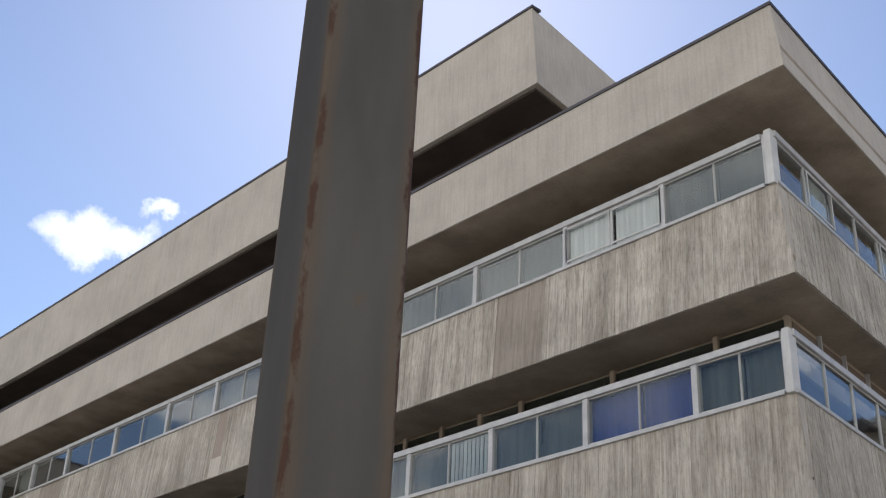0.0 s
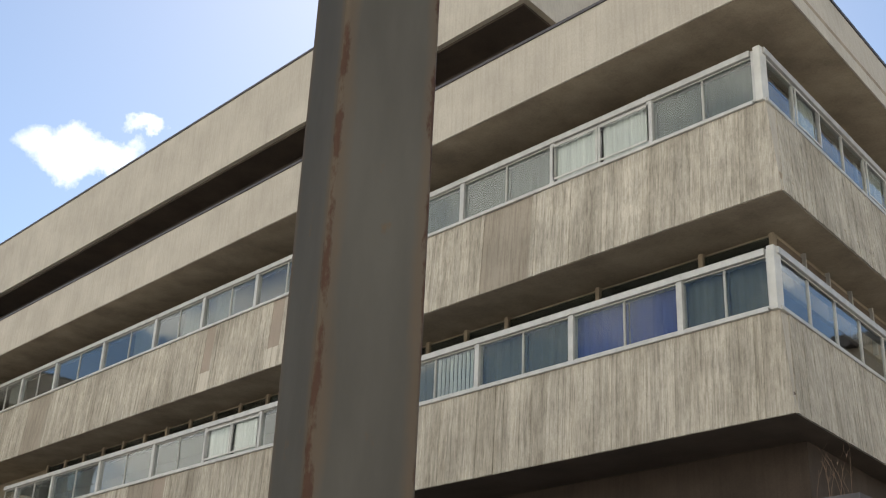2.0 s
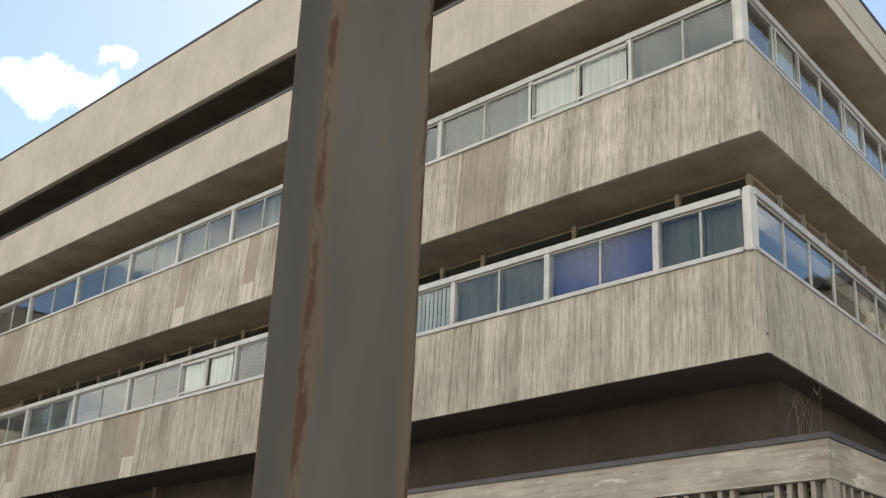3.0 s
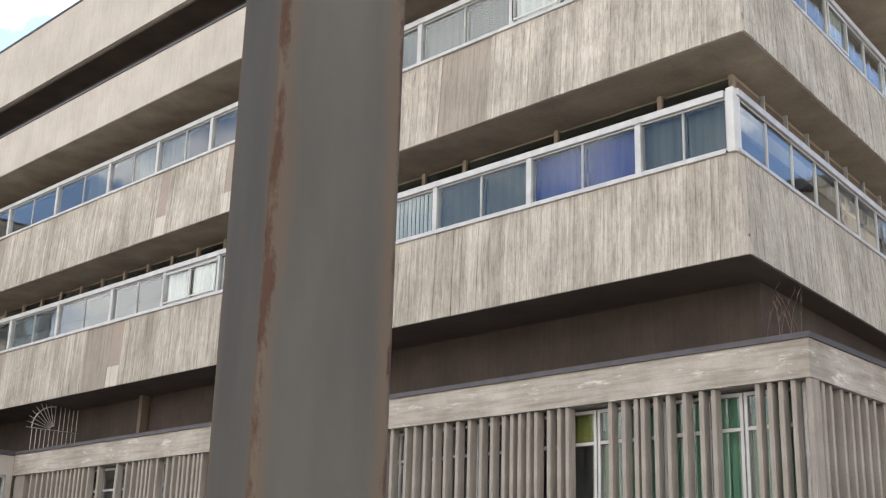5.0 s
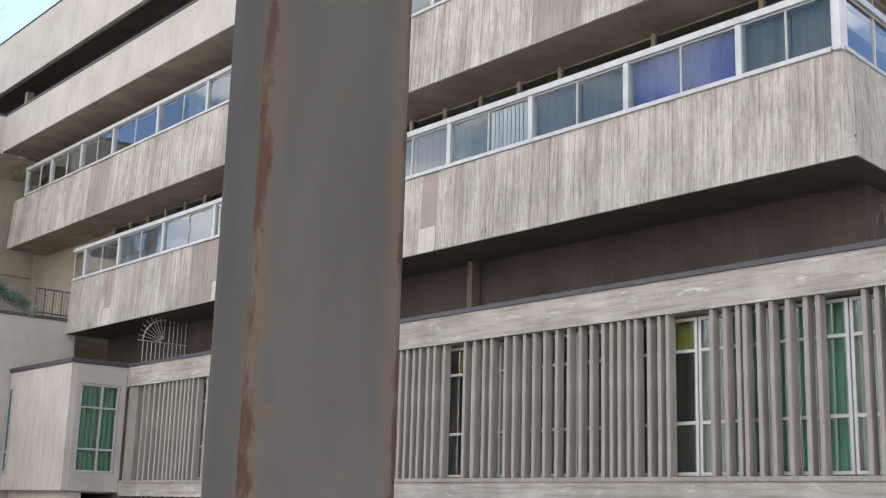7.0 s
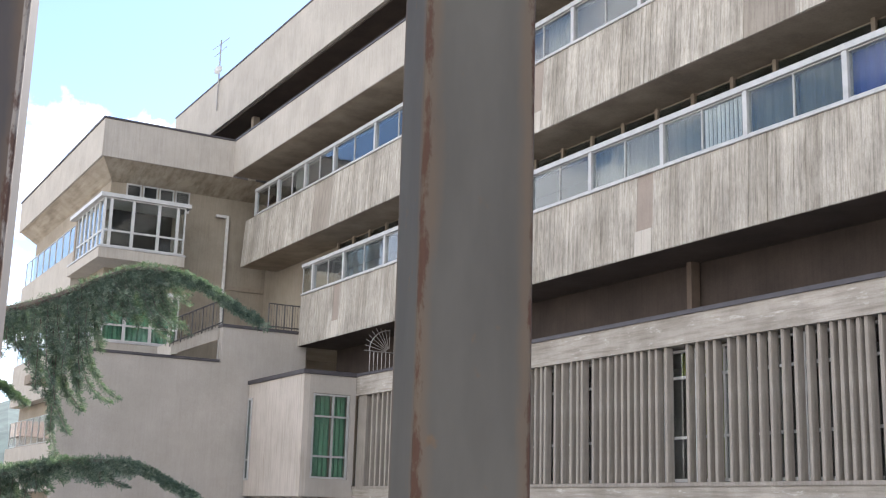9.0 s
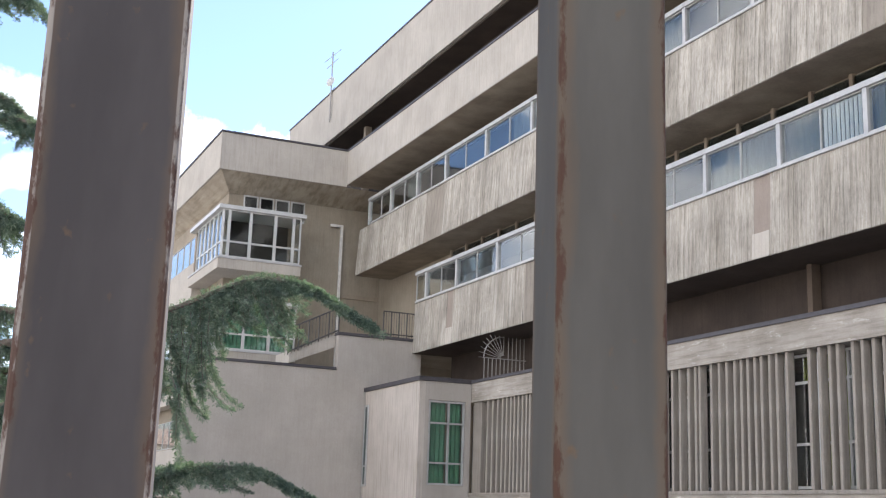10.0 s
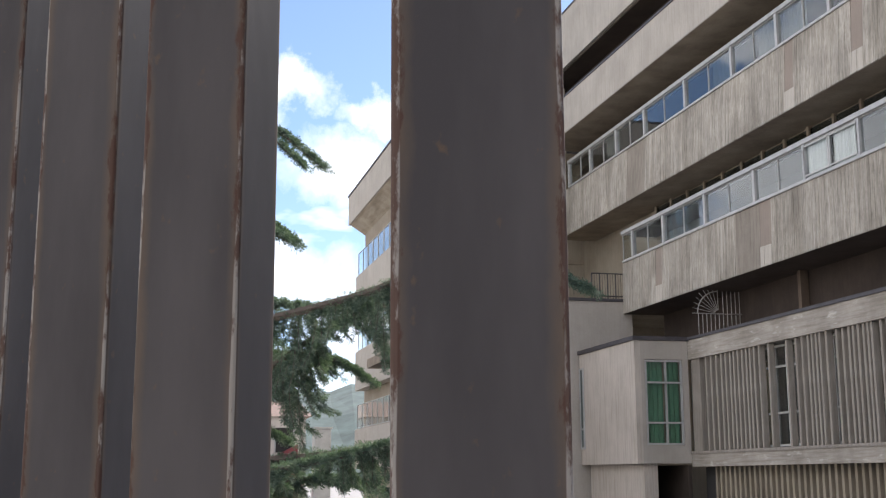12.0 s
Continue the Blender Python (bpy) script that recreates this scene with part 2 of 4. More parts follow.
def bar_material(name, worn, fresh, scuff, rusty):
    """Painted steel with rust freckles, rust blots and bare metal, paled for a sky glint, along the arrises."""
    m, n, l, b = material(name)
    tc, info = n.new("ShaderNodeTexCoord"), n.new("ShaderNodeObjectInfo")

    def calc(op, x, y=0.0, z=0.0):
        nd = n.new("ShaderNodeMath")
        nd.operation = op
        for k, v in enumerate((x, y, z)):
            if isinstance(v, (int, float)):
                nd.inputs[k].default_value = v
            else:
                l.new(v, nd.inputs[k])
        return nd.outputs[0]

    def grain(scale, size, detail, rough=0.6):
        mp = n.new("ShaderNodeMapping")
        mp.inputs["Scale"].default_value = scale
        l.new(tc.outputs["Object"], mp.inputs[0])
        sh = n.new("ShaderNodeVectorMath")
        sh.operation = "ADD"
        cx = n.new("ShaderNodeCombineXYZ")
        for k in range(3):
            l.new(calc("MULTIPLY", info.outputs["Random"], 7.3), cx.inputs[k])
        l.new(mp.outputs[0], sh.inputs[0]), l.new(cx.outputs[0], sh.inputs[1])
        t = n.new("ShaderNodeTexNoise")
        t.inputs["Scale"].default_value, t.inputs["Detail"].default_value, t.inputs["Roughness"].default_value = size, detail, rough
        l.new(sh.outputs[0], t.inputs["Vector"])
        return t.outputs["Fac"]

    # nearness to an arris: 1 on it, falling off across both faces
    sep = n.new("ShaderNodeSeparateXYZ")
    l.new(tc.outputs["Generated"], sep.inputs[0])
    near = [calc("MINIMUM", calc("ABSOLUTE", calc("MULTIPLY_ADD", sep.outputs[k], 2.0, -1.0)), 1.0) for k in ("X", "Y")]
    arris = calc("MULTIPLY", calc("MULTIPLY", near[0], near[1]), 1.07)
    col = ramp(n, l, grain((1, 1, 0.25), 14, 5), (0.34, worn), (0.64, fresh))
    spot = grain((1, 1, 0.7), 88, 4, 0.55)
    rust = mixed(n, l, "MIX", grain((1, 1, 1), 160, 4), (0.080, 0.042, 0.022), (0.20, 0.125, 0.06))
    col = mixed(n, l, "MIX", ramp(n, l, spot, (0.665, (0, 0, 0)), (0.76, (0.55, 0.55, 0.55))), col, rust)
    # tan stain beside the arris, then blots of dark rust, then the scratched edge itself with its sky glint painted
    # pale
    long = grain((1, 1, 0.30), 26, 6, 0.68)
    stain = calc("MULTIPLY_ADD", arris, 2.6, calc("MULTIPLY_ADD", long, 1.5, rusty))
    col = mixed(n, l, "MIX", ramp(n, l, stain, (0.0, (0, 0, 0)), (0.5, (0.55, 0.55, 0.55))), col, (0.125, 0.088, 0.056))
    bare = calc("MULTIPLY_ADD", arris, 9.0, calc("MULTIPLY_ADD", grain((1, 1, 0.12), 30, 4), 2.2, scuff))
    col = mixed(n, l, "MIX", ramp(n, l, bare, (0.0, (0, 0, 0)), (0.15, (0.75, 0.75, 0.75))), col, (0.31, 0.29, 0.265))
    blot = calc("MULTIPLY_ADD", arris, 3.4, calc("MULTIPLY_ADD", grain((1, 1, 0.35), 58, 6, 0.72), 2.8, -4.70))
    col = mixed(n, l, "MIX", ramp(n, l, blot, (0.0, (0, 0, 0)), (0.22, (0.9, 0.9, 0.9))), col, (0.060, 0.027, 0.017))
    l.new(col, b.inputs["Base Color"])
    b.inputs["Roughness"].default_value = 0.72
    b.inputs["Specular IOR Level"].default_value = 0.3
    bump(n, l, b, spot, 0.06, 0.002)
    return m


M_GREENGLASS = plain("green_dark_glass", (0.035, 0.055, 0.045), 0.3, 0, 0.2, 1.5)
M_BAR = bar_material("olive_grey_painted_steel", (0.066, 0.063, 0.056), (0.100, 0.096, 0.085), -10.55, -2.62)
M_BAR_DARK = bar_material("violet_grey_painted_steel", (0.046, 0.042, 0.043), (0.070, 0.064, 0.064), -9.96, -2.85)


def leaf_material():
    m, n, l, b = material("cedar_needles")
    g = n.new("ShaderNodeNewGeometry")
    l.new(ramp(n, l, g.outputs["Random Per Island"], (0.0, (0.045, 0.078, 0.066)), (0.55, (0.125, 0.175, 0.145)), (1.0, (0.30, 0.36, 0.27))), b.inputs["Base Color"])
    b.inputs["Roughness"].default_value = 0.75
    t = n.new("ShaderNodeBsdfTranslucent")
    t.inputs[0].default_value = (0.14, 0.22, 0.08, 1)
    mx = n.new("ShaderNodeMixShader")
    mx.inputs[0].default_value = 0.28
    l.new(b.outputs[0], mx.inputs[1])
    l.new(t.outputs[0], mx.inputs[2])
    l.new(mx.outputs[0], n["Material Output"].inputs[0])
    return m


M_LEAF = leaf_material()


# ---------------------------------------------------------------- mesh helpers
def box(bm, x0, x1, y0, y1, z0, z1):
    v = [bm.verts.new((x, y, z)) for z in (z0, z1) for x, y in ((x0, y0), (x1, y0), (x1, y1), (x0, y1))]
    for f in ((3, 2, 1, 0), (4, 5, 6, 7), (0, 1, 5, 4), (1, 2, 6, 5), (2, 3, 7, 6), (3, 0, 4, 7)):
        bm.faces.new([v[i] for i in f])


def prism(bm, low, high):
    """A solid between two loops of as many points; the loops run anticlockwise seen from above."""
    a, b = [bm.verts.new(p) for p in low], [bm.verts.new(p) for p in high]
    bm.faces.new(a[::-1]), bm.faces.new(b)
    for i in range(len(a)):
        j = (i + 1) % len(a)
        bm.faces.new((a[i], a[j], b[j], b[i]))


def tube(bm, pts, radii, sides=6):
    rings = []
    for i, p in enumerate(pts):
        p = Vector(p)
        d = (Vector(pts[min(i + 1, len(pts) - 1)]) - Vector(pts[max(i - 1, 0)])).normalized()
        u = d.cross(Vector((0.31, 0.17, 1.0))).normalized()
        w = d.cross(u)
        r = radii[i] if not isinstance(radii, (int, float)) else radii
        rings.append([bm.verts.new(p + r * (u * math.cos(2 * math.pi * k / sides) + w * math.sin(2 * math.pi * k / sides))) for k in range(sides)])
    for a, b in zip(rings, rings[1:]):
        for k in range(sides):
            bm.faces.new((a[k], a[(k + 1) % sides], b[(k + 1) % sides], b[k]))
    bm.faces.new(rings[0][::-1]), bm.faces.new(rings[-1])


def finish(name, bm, mat, bevel=0.0):
    if bevel:
        bmesh.ops.bevel(bm, geom=[e for e in bm.edges], offset=bevel, segments=1, affect="EDGES", clamp_overlap=True)
    bmesh.ops.recalc_face_normals(bm, faces=bm.faces)
    me = bpy.data.meshes.new(name)
    bm.to_mesh(me)
    bm.free()
    me.materials.append(mat)
    return me


def part(name, bm, mat, parent, label="", bevel=0.0):
    ob = new(name, finish(name, bm, mat, bevel))
    ob.parent = parent
    if label:
        ob["label"] = label
    return ob


def boxes(name, mat, parent, *sizes, label="", bevel=0.0):
    bm = bmesh.new()
    for s in sizes:
        box(bm, *s)
    return part(name, bm, mat, parent, label, bevel)


def thing(name, label, category, group="", kind="", at=(0, 0, 0)):
    ob = new(name)
    ob.location = at
    ob.empty_display_size = 0.3
    return tagged(ob, label, category, group, kind)


# ---------------------------------------------------------------- ground
bm = bmesh.new()
R_G = [0, 6, 14, 30, 60, 120, 300, 900, 2600]
rings = []
for r in R_G[1:]:
    rings.append([bm.verts.new((-8 + r * math.cos(2 * math.pi * k / 48), -8 + r * math.sin(2 * math.pi * k / 48), 0)) for k in range(48)])
bm.faces.new(rings[0])
for a, b in zip(rings, rings[1:]):
    for k in range(48):
        bm.faces.new((a[k], b[k], b[(k + 1) % 48], a[(k + 1) % 48]))
tagged(new("ground", finish("ground", bm, M_PAVE)), "pale worn paving round the building", "ground", kind="structure")

# ---------------------------------------------------------------- main office building
KB = -0.13          # the side wall's lean from square
LB = 17.0           # length of the side wall
office = thing("office_building", "beige concrete office building with ribbon windows", "building")


def along_b(corner, d, inward=0.0):
    """A point d metres along the side wall from a corner, moved inward."""
    u = Vector((KB, 1.0)).normalized()
    return corner[0] + u.x * d - u.y * inward, corner[1] + u.y * d + u.x * inward


def l_shell(bm, x_end, c_low, c_high, z0, z1, thick):
    """The parapet's solid: along the front from x_end to the corner and on along the side."""
    def loop(c, z):
        inner = (c[0] - thick, c[1] + thick)
        far_o, far_i = along_b(c, LB), along_b(inner, LB)
        return [(x_end, c[1], z), (c[0], c[1], z), (*far_o, z), (*far_i, z), (*inner, z), (x_end, inner[1], z)]
    prism(bm, loop(c_low, z0), loop(c_high, z1))


def board(bm, a0, a1, b0, b1, out, lift):
    """One board's imprint: a slab between bottom points a0, a1 and top points b0, b1, lifted outward."""
    a0, a1, b0, b1, out = Vector(a0), Vector(a1), Vector(b0), Vector(b1), Vector(out)
    v = [bm.verts.new(p) for p in (a0, a1, b1, b0)]
    w = [bm.verts.new(p + out * lift) for p in (a0, a1, b1, b0)]
    bm.faces.new(w)
    for i in range(4):
        j = (i + 1) % 4
        bm.faces.new((v[i], v[j], w[j], w[i]))


def boards_front(bm, x0, x1, c_low, c_high, z0, z1, width, rng, skip=()):
    x = x1
    while x > x0 + 0.02:
        wd = min(width * rng.uniform(0.6, 1.25), x - x0)
        mid = x - wd / 2
        if not any(s0 < mid < s1 for s0, s1 in skip):
            lift = rng.uniform(0.010, 0.024)
            f0 = lambda q, c: q if q < x1 - 1e-6 else c[0]
            board(bm, (x - wd, c_low[1], z0), (f0(x, c_low), c_low[1], z0), (x - wd, c_high[1], z1), (f0(x, c_high), c_high[1], z1), (0, -1, 0), lift)
        x -= wd


def boards_side(bm, c_low, c_high, z0, z1, width, rng):
    d = 0.03
    lean = (c_low[0] - c_high[0]) * 1.5
    out = Vector((1.0, -KB, 0)).normalized()
    while d < LB:
        wd = width * rng.uniform(0.65, 1.3)
        lift = rng.uniform(0.010, 0.024)
        p, q = along_b(c_low, d), along_b(c_low, d + wd)
        r, s = along_b(c_high, d + lean), along_b(c_high, d + wd + lean)
        board(bm, (*p, z0), (*q, z0), (*r, z1), (*s, z1), out, lift)
        d += wd


rng = random.Random(7)
LOW = dict(x=-26.36, cl=(0.08, -0.05), ch=(-0.08, 0.0), z0=6.64, z1=8.27, skip=((-9.5, -8.98), (-17.62, -17.1), (-18.9, -17.62), (-23.9, -23.4)))
UPP = dict(x=-31.95, cl=(0.18, -0.10), ch=(-0.04, 0.0), z0=10.12, z1=11.84, skip=((-16.05, -15.6), (-13.25, -12.8), (-6.35, -5.05), (-25.7, -24.3)))
for S in (LOW, UPP):
    bm = bmesh.new()
    l_shell(bm, S["x"], S["cl"], S["ch"], S["z0"], S["z1"], 0.02)
    par = part("parapet", bm, M_FASCIA, office)
    bm = bmesh.new()
    boards_front(bm, S["x"], 0.0, S["cl"], S["ch"], S["z0"], S["z1"], 0.085, rng, S["skip"])
    boards_side(bm, S["cl"], S["ch"], S["z0"], S["z1"], 0.085, rng)
    p = part("board_marking", bm, M_BOARD, par, "vertical board-marked concrete face")
    p["kind"] = "stuff"
    for k, (s0, s1) in enumerate(S["skip"]):
        zb = S["z0"] + (0.0 if s1 - s0 > 1.0 else 0.5)
        t = (zb - S["z0"]) / (S["z1"] - S["z0"])
        y_b = S["cl"][1] * (1 - t)
        bm = bmesh.new()
        prism(bm, [(s0, y_b - 0.003, zb), (s1, y_b - 0.003, zb), (s1, y_b + 0.05, zb), (s0, y_b + 0.05, zb)],
              [(s0, -0.003, S["z1"] - 0.01), (s1, -0.003, S["z1"] - 0.01), (s1, 0.05, S["z1"] - 0.01), (s0, 0.05, S["z1"] - 0.01)])
        part("infill_panel", bm, M_PANEL if s1 - s0 > 1.0 else M_PATCH, par, "smooth stained mortar panel")
        if zb > S["z0"]:
            bm = bmesh.new()
            x = s1
            while x > s0 + 0.02:
                wd = min(rng.uniform(0.08, 0.13), x - s0)
                board(bm, (x - wd, S["cl"][1], S["z0"]), (x, S["cl"][1], S["z0"]), (x - wd, y_b, zb), (x, y_b, zb), (0, -1, 0), rng.uniform(0.01, 0.03))
                x -= wd
            part("board_marking", bm, M_PALE, par)["kind"] = "stuff"

# fascia of the roof terrace, slightly battered, with its dark coping
FZ0, FZ1 = 13.42, 14.70
bm = bmesh.new()
l_shell(bm, -31.75, (0.70, -0.70), (0.57, -0.70), FZ0, FZ1, 0.03)
fascia = part("fascia", bm, M_FASCIA, office, "smooth beige concrete roof fascia")
bm = bmesh.new()
l_shell(bm, -31.75, (0.60, -0.73), (0.60, -0.73), FZ1, FZ1 + 0.06, 0.34)
part("coping", bm, M_COPING, fascia, "dark metal coping")


def deck(bm, x_end, c, z0, z1, depth):
    """A floor slab behind the parapets."""
    def loop(z):
        far = along_b(c, LB)
        return [(x_end, c[1], z), (c[0], c[1], z), (*far, z), (x_end, far[1], z)]
    prism(bm, loop(z0), loop(z1))


# the lowest soffit gets the brown with the shade painted in
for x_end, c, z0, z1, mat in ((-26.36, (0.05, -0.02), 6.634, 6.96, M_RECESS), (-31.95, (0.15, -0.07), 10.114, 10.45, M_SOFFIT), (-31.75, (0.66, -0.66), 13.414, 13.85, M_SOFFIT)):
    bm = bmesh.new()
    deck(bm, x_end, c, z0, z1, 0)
    part("floor_slab", bm, mat, office, "stained concrete soffit slab, the lowest darkened for shade")
# closed core of each storey
for z0, z1 in ((6.97, 10.12), (10.46, 13.47)):
    bm = bmesh.new()
    loop = [(-26.3, 1.30), (-1.35, 1.30), (-1.35 + KB * 14.5, 16.0), (-26.3, 16.0)]
    prism(bm, [(*p, z0) for p in loop], [(*p, z1) for p in loop])
    part("office_core", bm, M_ROOM, office)
boxes("office_core", M_TAN, office, (-31.9, -26.31, 1.30, 16.0, 6.97, 13.47))


# upper storey set back above the roof terrace
bm = bmesh.new()
prism(bm, [(-43.0, 0.3, 16.80), (-5.62, 0.3, 16.80), (-5.62 + KB * 12, 12.3, 16.80), (-43.0, 12.3, 16.80)],
      [(-43.0, 0.3, 18.92), (-5.80, 0.3, 18.92), (-5.80 + KB * 12, 12.3, 18.92), (-43.0, 12.3, 18.92)])
attic = part("attic_fascia", bm, M_FASCIA, office, "smooth beige concrete attic band")
boxes("coping", M_COPING, attic, (-43.05, -5.76, 0.27, 0.55, 18.92, 18.98), label="dark metal coping")
bm = bmesh.new()
prism(bm, [(-43.0, 1.3, 13.85), (-6.9, 1.3, 13.85), (-6.9 + KB * 11, 12, 13.85), (-43.0, 12, 13.85)],
      [(-43.0, 1.3, 16.80), (-6.9, 1.3, 16.80), (-6.9 + KB * 11, 12, 16.80), (-43.0, 12, 16.80)])
part("recessed_wall", bm, M_BROWN, office, "recessed attic wall with shade in its dark brown")
# dark sheet added below the attic band to paint its shaded underside
bm = bmesh.new()
prism(bm, [(-42.9, 0.42, 16.74), (-5.78, 0.42, 16.74), (-5.78 + KB * 11.6, 12.0, 16.74), (-42.9, 12.0, 16.74)],
      [(-42.9, 0.42, 16.797), (-5.78, 0.42, 16.797), (-5.78 + KB * 11.6, 12.0, 16.797), (-42.9, 12.0, 16.797)])
part("attic_soffit", bm, M_BROWN, office, "dark brown sheet painting the shade under the attic band")
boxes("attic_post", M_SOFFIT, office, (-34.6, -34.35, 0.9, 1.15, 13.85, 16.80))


# ribbon windows: units of two panes between posts
def curtain(bm, x0, x1, y, z0, z1, folds, amp=0.03):
    n = max(4, int(folds * 4))
    lo = [bm.verts.new((x0 + (x1 - x0) * i / n, y + amp * math.sin(i * math.pi / 2), z0)) for i in range(n + 1)]
    hi = [bm.verts.new((x0 + (x1 - x0) * i / n, y + amp * math.sin(i * math.pi / 2), z1)) for i in range(n + 1)]
    for i in range(n):
        bm.faces.new((lo[i], lo[i + 1], hi[i + 1], hi[i]))


def blinds(bm, x0, x1, y, z0, z1, pitch=0.11):
    x = x0 + 0.02
    while x < x1 - 0.05:
        prism(bm, [(x, y, z0), (x + 0.055, y + 0.03, z0), (x + 0.054, y + 0.034, z0), (x - 0.001, y + 0.004, z0)],
              [(x, y, z1), (x + 0.055, y + 0.03, z1), (x + 0.054, y + 0.034, z1), (x - 0.001, y + 0.004, z1)])
        x += pitch


def place(m, obs):
    for o in obs:
        o.matrix_basis = m


def ribbon(parent, x0, x1, z0, z1, m, fill, open_sash=False, label="white-framed ribbon window pane"):
    """One pane of a ribbon window between x0 and x1 (local), with its frame, glass and what hangs behind it."""
    f = 0.010
    win = boxes("window", M_WHITE, parent, (x0, x0 + f, -0.014, 0.03, z0, z1), (x1 - f, x1, -0.014, 0.03, z0, z1),
                (x0 + f, x1 - f, -0.014, 0.03, z0, z0 + 0.025), (x0 + f, x1 - f, -0.014, 0.03, z1 - 0.02, z1))
    made = [win]
    pane = boxes("pane", M_GLASS, win, (x0 + f, x1 - f, 0.008, 0.016, z0 + 0.025, z1 - 0.02))
    pane.visible_shadow = False
    subs = [pane]
    if fill:
        bm = bmesh.new()
        if fill == "blind":
            blinds(bm, x0 + f, x1 - f, 0.05, z0 + 0.02, z1 - 0.02)
            subs.append(part("blind", bm, M_BLIND, win, "pale vertical slat blind"))
        elif fill == "sash":
            curtain(bm, x0 + 0.05, x1 - 0.05, 0.055, z0 + 0.03, z1 - 0.03, (x1 - x0) * 7, 0.01)
            subs.append(part("blind", bm, M_BLIND, win, "pale drawn blind, painting reflected cloud in lower panes 12, 13"))
            subs.append(boxes("sash", M_WHITE, win, (x0 + f + 0.004, x0 + f + 0.035, -0.05, -0.032, z0 + 0.05, z1 - 0.05), (x1 - f - 0.035, x1 - f - 0.004, -0.05, -0.032, z0 + 0.05, z1 - 0.05),
                              (x0 + f + 0.035, x1 - f - 0.035, -0.05, -0.032, z0 + 0.05, z0 + 0.085), (x0 + f + 0.035, x1 - f - 0.035, -0.05, -0.032, z1 - 0.085, z1 - 0.05)))
        else:
            curtain(bm, x0 + f, x1 - f, 0.14, z0, z1, (x1 - x0) * 5, 0.016)
            # the blue fill is an added sheet that colours the pane
            subs.append(part("curtain", bm, {"green": M_GREEN, "grey": M_GREYC, "yellow": M_YELLOW, "blue": M_BLUE_SHEET}[fill], win, fill + " curtain"))
    win.matrix_basis = m
    return win


IDENT = Matrix()
rng = random.Random(11)
low_x = [-0.17, -1.0, -1.83, -2.97, -4.11, -5.26, -6.40, -7.56, -8.68, -9.86, -11.0, -12.15, -13.27, -14.40, -15.45, -16.66, -17.82, -19.19, -20.55, -21.90, -23.25, -24.40, -25.52, -26.33]
upp_x = [-0.17, -1.21, -2.29, -3.45, -4.55, -5.76, -6.96, -8.15, -9.33, -10.5, -11.66, -12.83, -14.03, -15.13, -16.33, -17.49, -18.65, -20.01, -21.45, -22.88, -24.30, -25.45, -26.56, -27.71, -28.90, -29.85, -31.0]
# panes 12 and 13: pale blinds stand in for cloud reflected in the glass
LOWFILL = {0: "grey", 1: "grey", 2: "blue", 3: "blue", 4: "grey", 5: "grey", 6: "blind", 7: "grey", 8: "grey", 9: "grey", 12: "sash", 13: "sash"}
UPPFILL = {0: "grey", 1: "grey", 2: "sash", 3: "sash", 4: "grey", 5: "grey", 6: "grey", 7: "grey"}
for xs_, z0, z1, fills in ((low_x, 8.33, 9.16, LOWFILL), (upp_x, 11.90, 12.72, UPPFILL)):
    for i, (b, a) in enumerate(zip(xs_, xs_[1:])):
        fill = fills.get(i, rng.choice(["", "", "grey", ""]))
        ribbon(office, a + 0.004, b - 0.004, z0, z1, IDENT, fill)
    # posts at every second joint, sill and head
    for i in range(0, len(xs_), 2):
        boxes("window_post", M_ALU, office, (xs_[i] - 0.055, xs_[i] + 0.055, -0.05, 0.09, z0 - 0.04, z1 + 0.02), label="pale aluminium post", bevel=0.004)
    x_l = xs_[-1]
    boxes("window_sill", M_ALU, office, (x_l, -0.238, -0.06, 0.12, z0 - 0.07, z0 - 0.005), label="pale sill strip", bevel=0.006)
    boxes("window_head", M_ALU, office, (x_l, -0.238, -0.07, 0.20, z1 + 0.005, z1 + 0.12), label="whitish head beam of the ribbon window", bevel=0.006)

for xs_, z1 in ((low_x, 9.16), (upp_x, 12.72)):
    for x in xs_[2::2]:
        boxes("seam_cover", M_ALU, office, (x - 0.03, x + 0.03, -0.078, -0.072, z1 + 0.008, z1 + 0.118))

# side wall's ribbon windows
side_ang = math.degrees(math.atan(-KB)) + 90
for z0, z1, cx in ((8.33, 9.16, -0.09), (11.90, 12.72, -0.06)):
    m = pose(cx, 0.0, 0, 0, 0, side_ang)
    for i in range(12):
        ribbon(office, 0.12 + 1.05 * i, 0.12 + 1.05 * (i + 1) - 0.012, z0, z1, m, "" if z0 < 10 else ["", "sash", ""][i % 3])
        boxes("window_post", M_ALU, office, (0.12 + 1.05 * (i + 1) - 0.018, 0.12 + 1.05 * (i + 1) + 0.006, -0.018, 0.04, z0 - 0.004, z1 + 0.004)).matrix_basis = m
    for name, mat, s in (("window_sill", M_ALU, (0.0, 13.4, -0.06, 0.12, z0 - 0.07, z0 - 0.005)), ("window_head", M_ALU, (0.0, 13.4, -0.07, 0.20, z1 + 0.005, z1 + 0.12))):
        boxes(name, mat, office, s, bevel=0.006).matrix_basis = m
    boxes("corner_post", M_WHITE, office, (cx - 0.095, cx + 0.03, -0.085, 0.11, z0 - 0.075, z1 + 0.128), label="white corner post", bevel=0.006)

